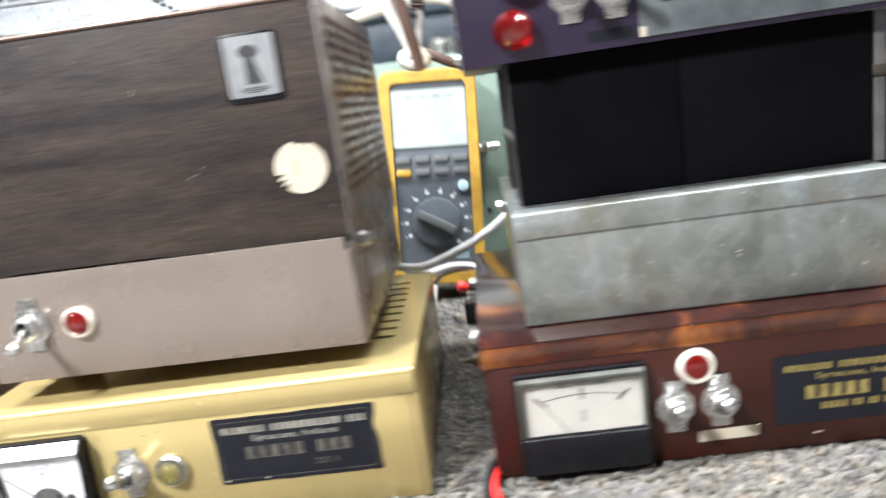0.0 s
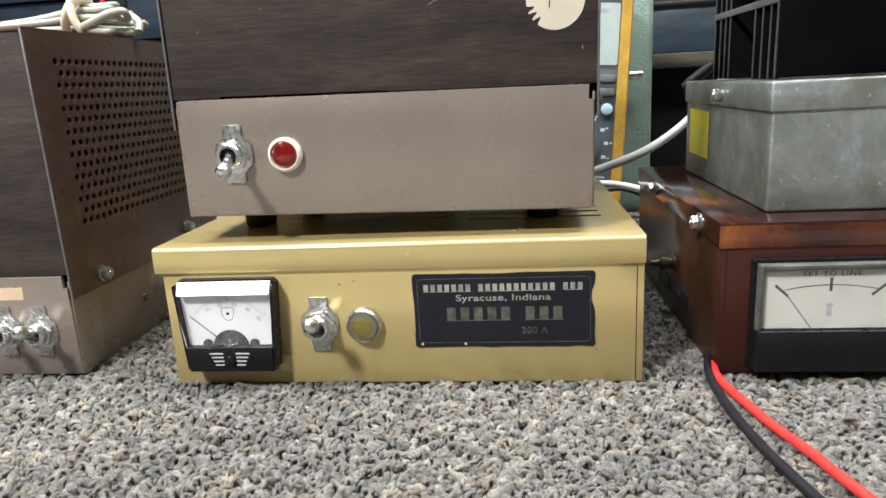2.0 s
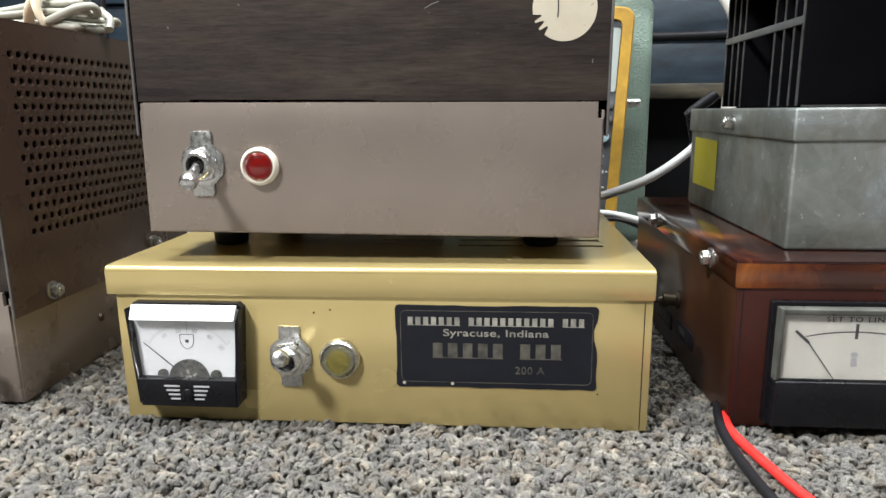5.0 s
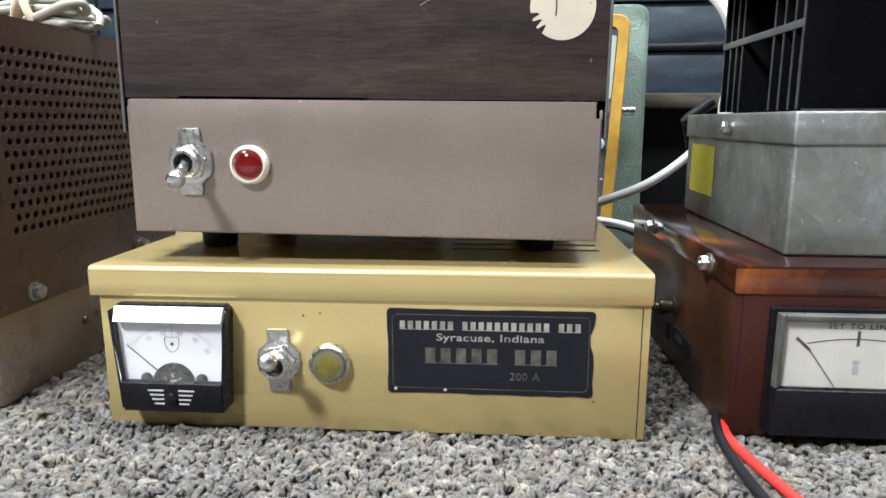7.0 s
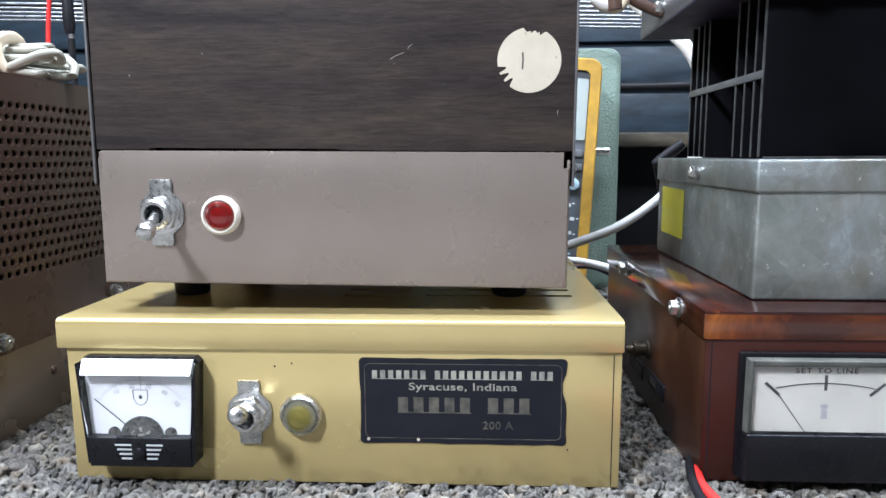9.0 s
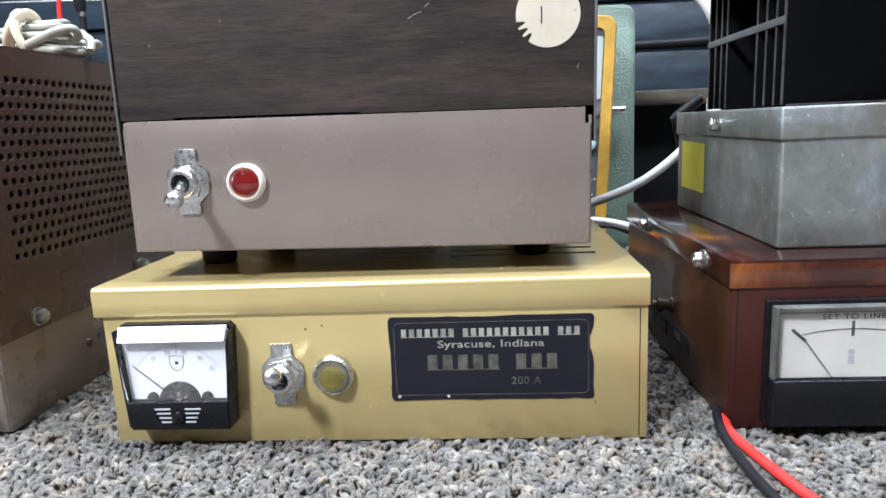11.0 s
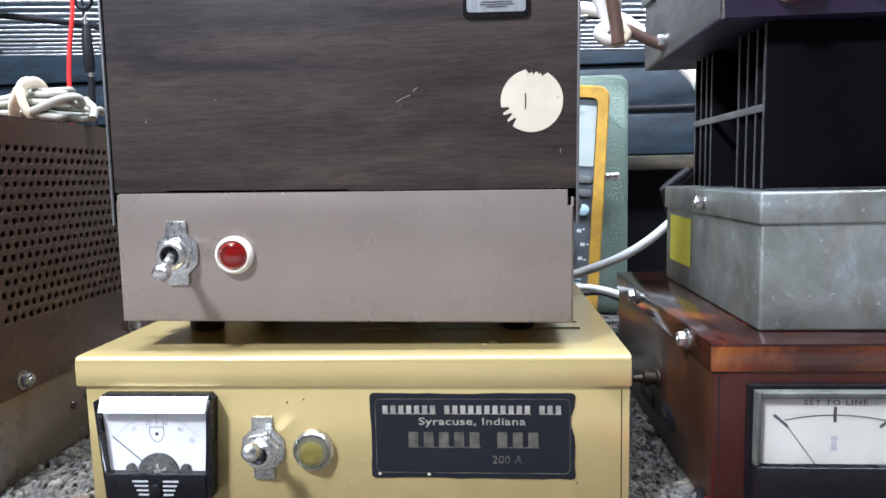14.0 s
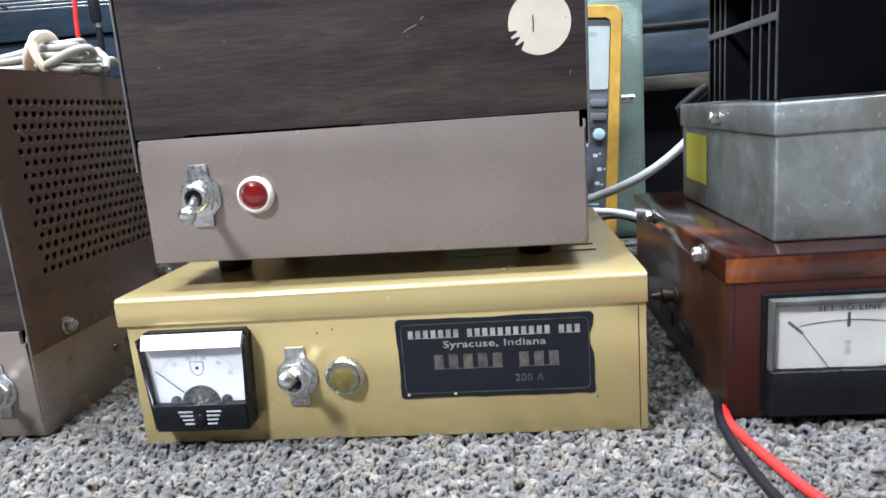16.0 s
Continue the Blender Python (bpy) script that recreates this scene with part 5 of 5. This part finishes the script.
def twisted_cord():
    t = thing("twisted_cord", at(0, 0, 0), "brown and white twisted cord leaving the purple cabinet's side", "cable")
    part("strand", tube([(-0.0300, 0.4230, 0.3400), (-0.0310, 0.4210, 0.2850), (-0.0290, 0.4160, 0.2600), (-0.0252, 0.4150, 0.2380), (-0.0225, 0.4150, 0.2220), (-0.0212, 0.4150, 0.2100)], 0.0036, 14, 6), CORD_BROWN, t, "brown insulated strand")
    part("strand", tube([(-0.0270, 0.4300, 0.3400), (-0.0330, 0.4260, 0.2850), (-0.0355, 0.4220, 0.2620), (-0.0345, 0.4210, 0.2460), (-0.0290, 0.4215, 0.2330), (-0.0250, 0.4220, 0.2230), (-0.0215, 0.4215, 0.2160)], 0.0038, 14, 6), CORD_WHITE, t, "off-white insulated strand")
    part("strand", tube([(-0.0235, 0.4210, 0.2170), (-0.0170, 0.4200, 0.2190), (-0.0110, 0.4190, 0.2160), (-0.0040, 0.4180, 0.2120), (0.0046, 0.4175, 0.2085)], 0.0030, 14, 6), CORD_BROWN, t, "short brown strand to the bolt")
    part("strand", tube([(-0.0210, 0.4170, 0.2230), (-0.0185, 0.4165, 0.2190), (-0.0160, 0.4165, 0.2150), (-0.0190, 0.4170, 0.2115), (-0.0225, 0.4185, 0.2110)], 0.0026, 14, 6), BAND, t, "cream bared strand")
    part("white_knot", tube([(-0.0225, 0.4190, 0.2120), (-0.0270, 0.4180, 0.2130), (-0.0305, 0.4185, 0.2160), (-0.0290, 0.4200, 0.2195), (-0.0260, 0.4200, 0.2175)], 0.0034, 14, 5), CORD_WHITE, t, "knotted white end")
    part("copper_turns", tube([(-0.0190 + 0.0045 * math.cos(2.1 * i), 0.4300 + 0.0040 * math.sin(2.1 * i), 0.2560 - 0.0007 * i) for i in range(16)], 0.0010, 6, 3), CORD_BROWN, t, "few turns of brown wire")
    part("strand", tube([(-0.0190, 0.4300, 0.2480), (-0.0175, 0.4290, 0.2410), (-0.0200, 0.4270, 0.2290), (-0.0215, 0.4240, 0.2210)], 0.0022, 14, 6), CORD_WHITE, t, "thin white strand")
    return t


twisted_cord()
cord("power_cord", [(-0.1345, 0.6800, 0.2700), (-0.0745, 0.6500, 0.2780), (-0.0258, 0.6200, 0.2790), (-0.0019, 0.6100, 0.2739), (0.0200, 0.6000, 0.2618), (0.0388, 0.5900, 0.2433), (0.0615, 0.5650, 0.2150), (0.0691, 0.5500, 0.1921), (0.0688, 0.5400, 0.1639), (0.0618, 0.5300, 0.1362), (0.0595, 0.5200, 0.1000)], 0.0050, CORD_WHITE, "thick white cord arching behind the purple cabinet", "power cord")
cord("cable", [(-0.1000, 1.2000, 0.2450), (0.0500, 1.1500, 0.2430), (0.2000, 1.1200, 0.2400), (0.4000, 1.1000, 0.2450), (0.6000, 1.1500, 0.2480)], 0.0060, RUBBER, "thick black cable crossing before the blue wall")


probe = thing("test_probe", at(0.0, 0.5200, 0.0), "black plastic test probe leaning behind the galvanised box", "test probe")
part("barrel", lathe([(0, 0), (0.0034, 0.0005), (0.0040, 0.004), (0.0040, 0.020), (0.0030, 0.025), (0, 0.025)], at(0.0500, 0, 0.1405) @ Matrix.Rotation(radians(-128), 4, "Y"), 16), RUBBER, probe)
part("lead_wire", tube([(0.0320, 0.001, 0.1260), (0.0380, 0.006, 0.1000), (0.0420, 0.012, 0.0350), (0.0420, 0.020, 0.0015)], 0.0022, 14, 6), RUBBER, probe)
cord("cable", [(-1.0500, 0.9800, 0.4150), (-0.8200, 0.9800, 0.3900), (-0.7000, 0.9800, 0.3740), (-0.6000, 0.9850, 0.3580), (-0.4500, 0.9900, 0.3500)], 0.0045, RUBBER, "dark twisted cable slung below the wire shelf")


# ---- wire shelf and ledge at the back ----
def wire_shelf():
    t = thing("wire_shelf", at(0.0, 1.040, 0.0) @ Matrix.Rotation(radians(8.0), 4, "Z"), "chrome wire shelving unit before the blue wall", "shelf")
    xa, xb, z = -1.25, 0.95, 0.432
    for zz in (z, z - 0.028):
        part("front_rail", tube([(xa, 0, zz), (-0.2, 0, zz), (xb, 0, zz)], 0.0040, 10, 2), WIRE_CHROME, t)
    zig = []
    n = 64
    for i in range(n + 1):
        zig.append(Vector((xa + (xb - xa) * i / n, 0, z if i % 2 else z - 0.028)))
    bms = [tube([a, (a + b) / 2, b], 0.0022, 8, 1) for a, b in zip(zig, zig[1:])]
    part("truss_wire", join(*bms), WIRE_CHROME, t)
    for i in range(12):
        y = 0.037 + 0.037 * i
        part("shelf_wire", tube([(xa, y, z - 0.029), (-0.2, y, z - 0.029), (xb, y, z - 0.029)], 0.0028, 8, 2), WIRE_CHROME, t)
    for x in (-1.0, -0.45, 0.1, 0.65):
        part("cross_bar", tube([(x, 0, z - 0.028), (x, 0.2, z - 0.028), (x, 0.42, z - 0.028)], 0.003, 8, 2), WIRE_CHROME, t)
    for x in (xa, xb):
        for y in (0.0, 0.40):
            part("post", tube([(x, y, 0.159), (x, y, 0.7), (x, y, 1.5)], 0.0125, 16, 1), WIRE_CHROME, t)
    return t


wire_shelf()
solo("ledge_board", box(-1.6, 1.4, 0.842, 1.615, 0.1415, 0.159, 0.003), LEDGE, "stained brown board ledge along the blue wall", "ledge", kind="structure")
# added sheet: its near-black stands for the shaded void and clutter under the ledge
solo("ledge_panel", box(-1.6, 1.4, 0.862, 0.882, -0.0045, 0.1414), DARK, "near-black sheet in place of the dark void below the ledge", "panel", kind="structure")


# ---- carpet loops ----
def carpet_loops():
    """Many small yarn arches, standing every way."""
    rng = np.random.default_rng(11)
    pitch = 0.0035
    areas = ((-0.40, 0.27, 0.165, 0.315), (-0.340, -0.250, 0.315, 0.49), (-0.050, 0.008, 0.315, 0.66), (-0.120, -0.050, 0.475, 0.66), (0.008, 0.06, 0.50, 0.69))
    cx, cy = [], []
    for x0, x1, y0, y1 in areas:
        gx, gy = np.meshgrid(np.arange(x0, x1, pitch), np.arange(y0, y1, pitch))
        cx.append((gx + rng.normal(0, 0.0010, gx.shape)).ravel())
        cy.append((gy + np.where(np.arange(gx.shape[1]) % 2, pitch / 2, 0)[None, :] + rng.normal(0, 0.0010, gx.shape)).ravel())
    cx, cy = np.concatenate(cx), np.concatenate(cy)
    keep = np.ones(len(cx), bool)
    for x0, x1, y0, y1 in ((-0.2640, -0.0382, 0.2955, 0.4705), (-0.5080, -0.3210, 0.3045, 0.4745), (-0.0042, 0.2378, 0.3012, 0.4962)):
        keep &= ~((cx > x0 + 0.009) & (cx < x1 - 0.009) & (cy > y0 + 0.009) & (cy < y1 - 0.009))
    cx, cy = cx[keep], cy[keep]
    # every tuft is four fine plies side by side
    m0 = len(cx)
    yaw = np.repeat(rng.uniform(0, 2 * math.pi, m0), 4)
    lean1, lean2 = np.repeat(rng.normal(0, 0.30, m0), 4), np.repeat(rng.normal(0, 0.45, m0), 4)
    lift = np.repeat(rng.normal(0, 0.0007, m0), 4)
    big = np.repeat(rng.uniform(0.8, 1.25, m0), 4)
    cx, cy = np.repeat(cx, 4), np.repeat(cy, 4)
    n, seg, rings = len(cx), 5, 6
    yaw = yaw + rng.normal(0, 0.25, n)
    lean1, lean2 = lean1 + rng.normal(0, 0.18, n), lean2 + rng.normal(0, 0.18, n)
    cx, cy = cx + rng.normal(0, 0.0003, n), cy + rng.normal(0, 0.0003, n)
    a = np.linspace(-0.2, math.pi + 0.2, rings)
    b = np.arange(seg) * 2 * math.pi / seg
    size = (big * rng.uniform(0.85, 1.15, n))[:, None]
    side = (np.tile([-1.5, -0.5, 0.5, 1.5], m0) * 0.00062 * big)[:, None]
    span = 0.0016 * size * rng.uniform(0.75, 1.25, (n, 1))
    rise = 0.0021 * size
    yarn = (0.00076 * size)[:, :, None] * (1 + 0.13 * rng.standard_normal((n, rings, 1)))
    twist = side * np.cos(a * 1.3)[None, :] + 0.00025 * rng.standard_normal((n, rings))
    mid = np.stack([span * np.cos(a), twist, rise * np.sin(a)], -1)
    out = np.stack([np.cos(a), 0 * a, np.sin(a)], -1)
    ring = np.cos(b)[None, :, None] * out[:, None, :] + np.sin(b)[None, :, None] * np.array([0.0, 1.0, 0.0])
    v = mid[:, :, None, :] + yarn[..., None] * ring[None]
    v = v.reshape(n, rings * seg, 3)
    for axis, ang in (((0, 2), lean1), ((1, 2), lean2), ((0, 1), yaw)):
        c, s = np.cos(ang)[:, None], np.sin(ang)[:, None]
        p, q = v[..., axis[0]].copy(), v[..., axis[1]].copy()
        v[..., axis[0]], v[..., axis[1]] = p * c - q * s, p * s + q * c
    v += np.stack([cx, cy, -0.0038 + lift], -1)[:, None, :]
    faces = []
    for j in range(rings - 1):
        for i in range(seg):
            k = (i + 1) % seg
            faces.append((j * seg + i, j * seg + k, (j + 1) * seg + k, (j + 1) * seg + i))
    f = np.array(faces)[None] + (np.arange(n) * rings * seg)[:, None, None]
    me = bpy.data.meshes.new("carpet_loops")
    v, f = v.reshape(-1, 3), f.reshape(-1, 4)
    me.vertices.add(len(v))
    me.vertices.foreach_set("co", v.ravel())
    me.loops.add(len(f) * 4)
    me.loops.foreach_set("vertex_index", f.ravel().astype(np.int32))
    me.polygons.add(len(f))
    me.polygons.foreach_set("loop_start", (np.arange(len(f)) * 4).astype(np.int32))
    me.polygons.foreach_set("use_smooth", np.ones(len(f), bool))
    me.update(calc_edges=True)
    me.materials.append(CARPET)
    return tagged(new("carpet_loops", me), "mottled grey and beige looped wool carpet pile", "carpet", kind="stuff")


carpet_loops()
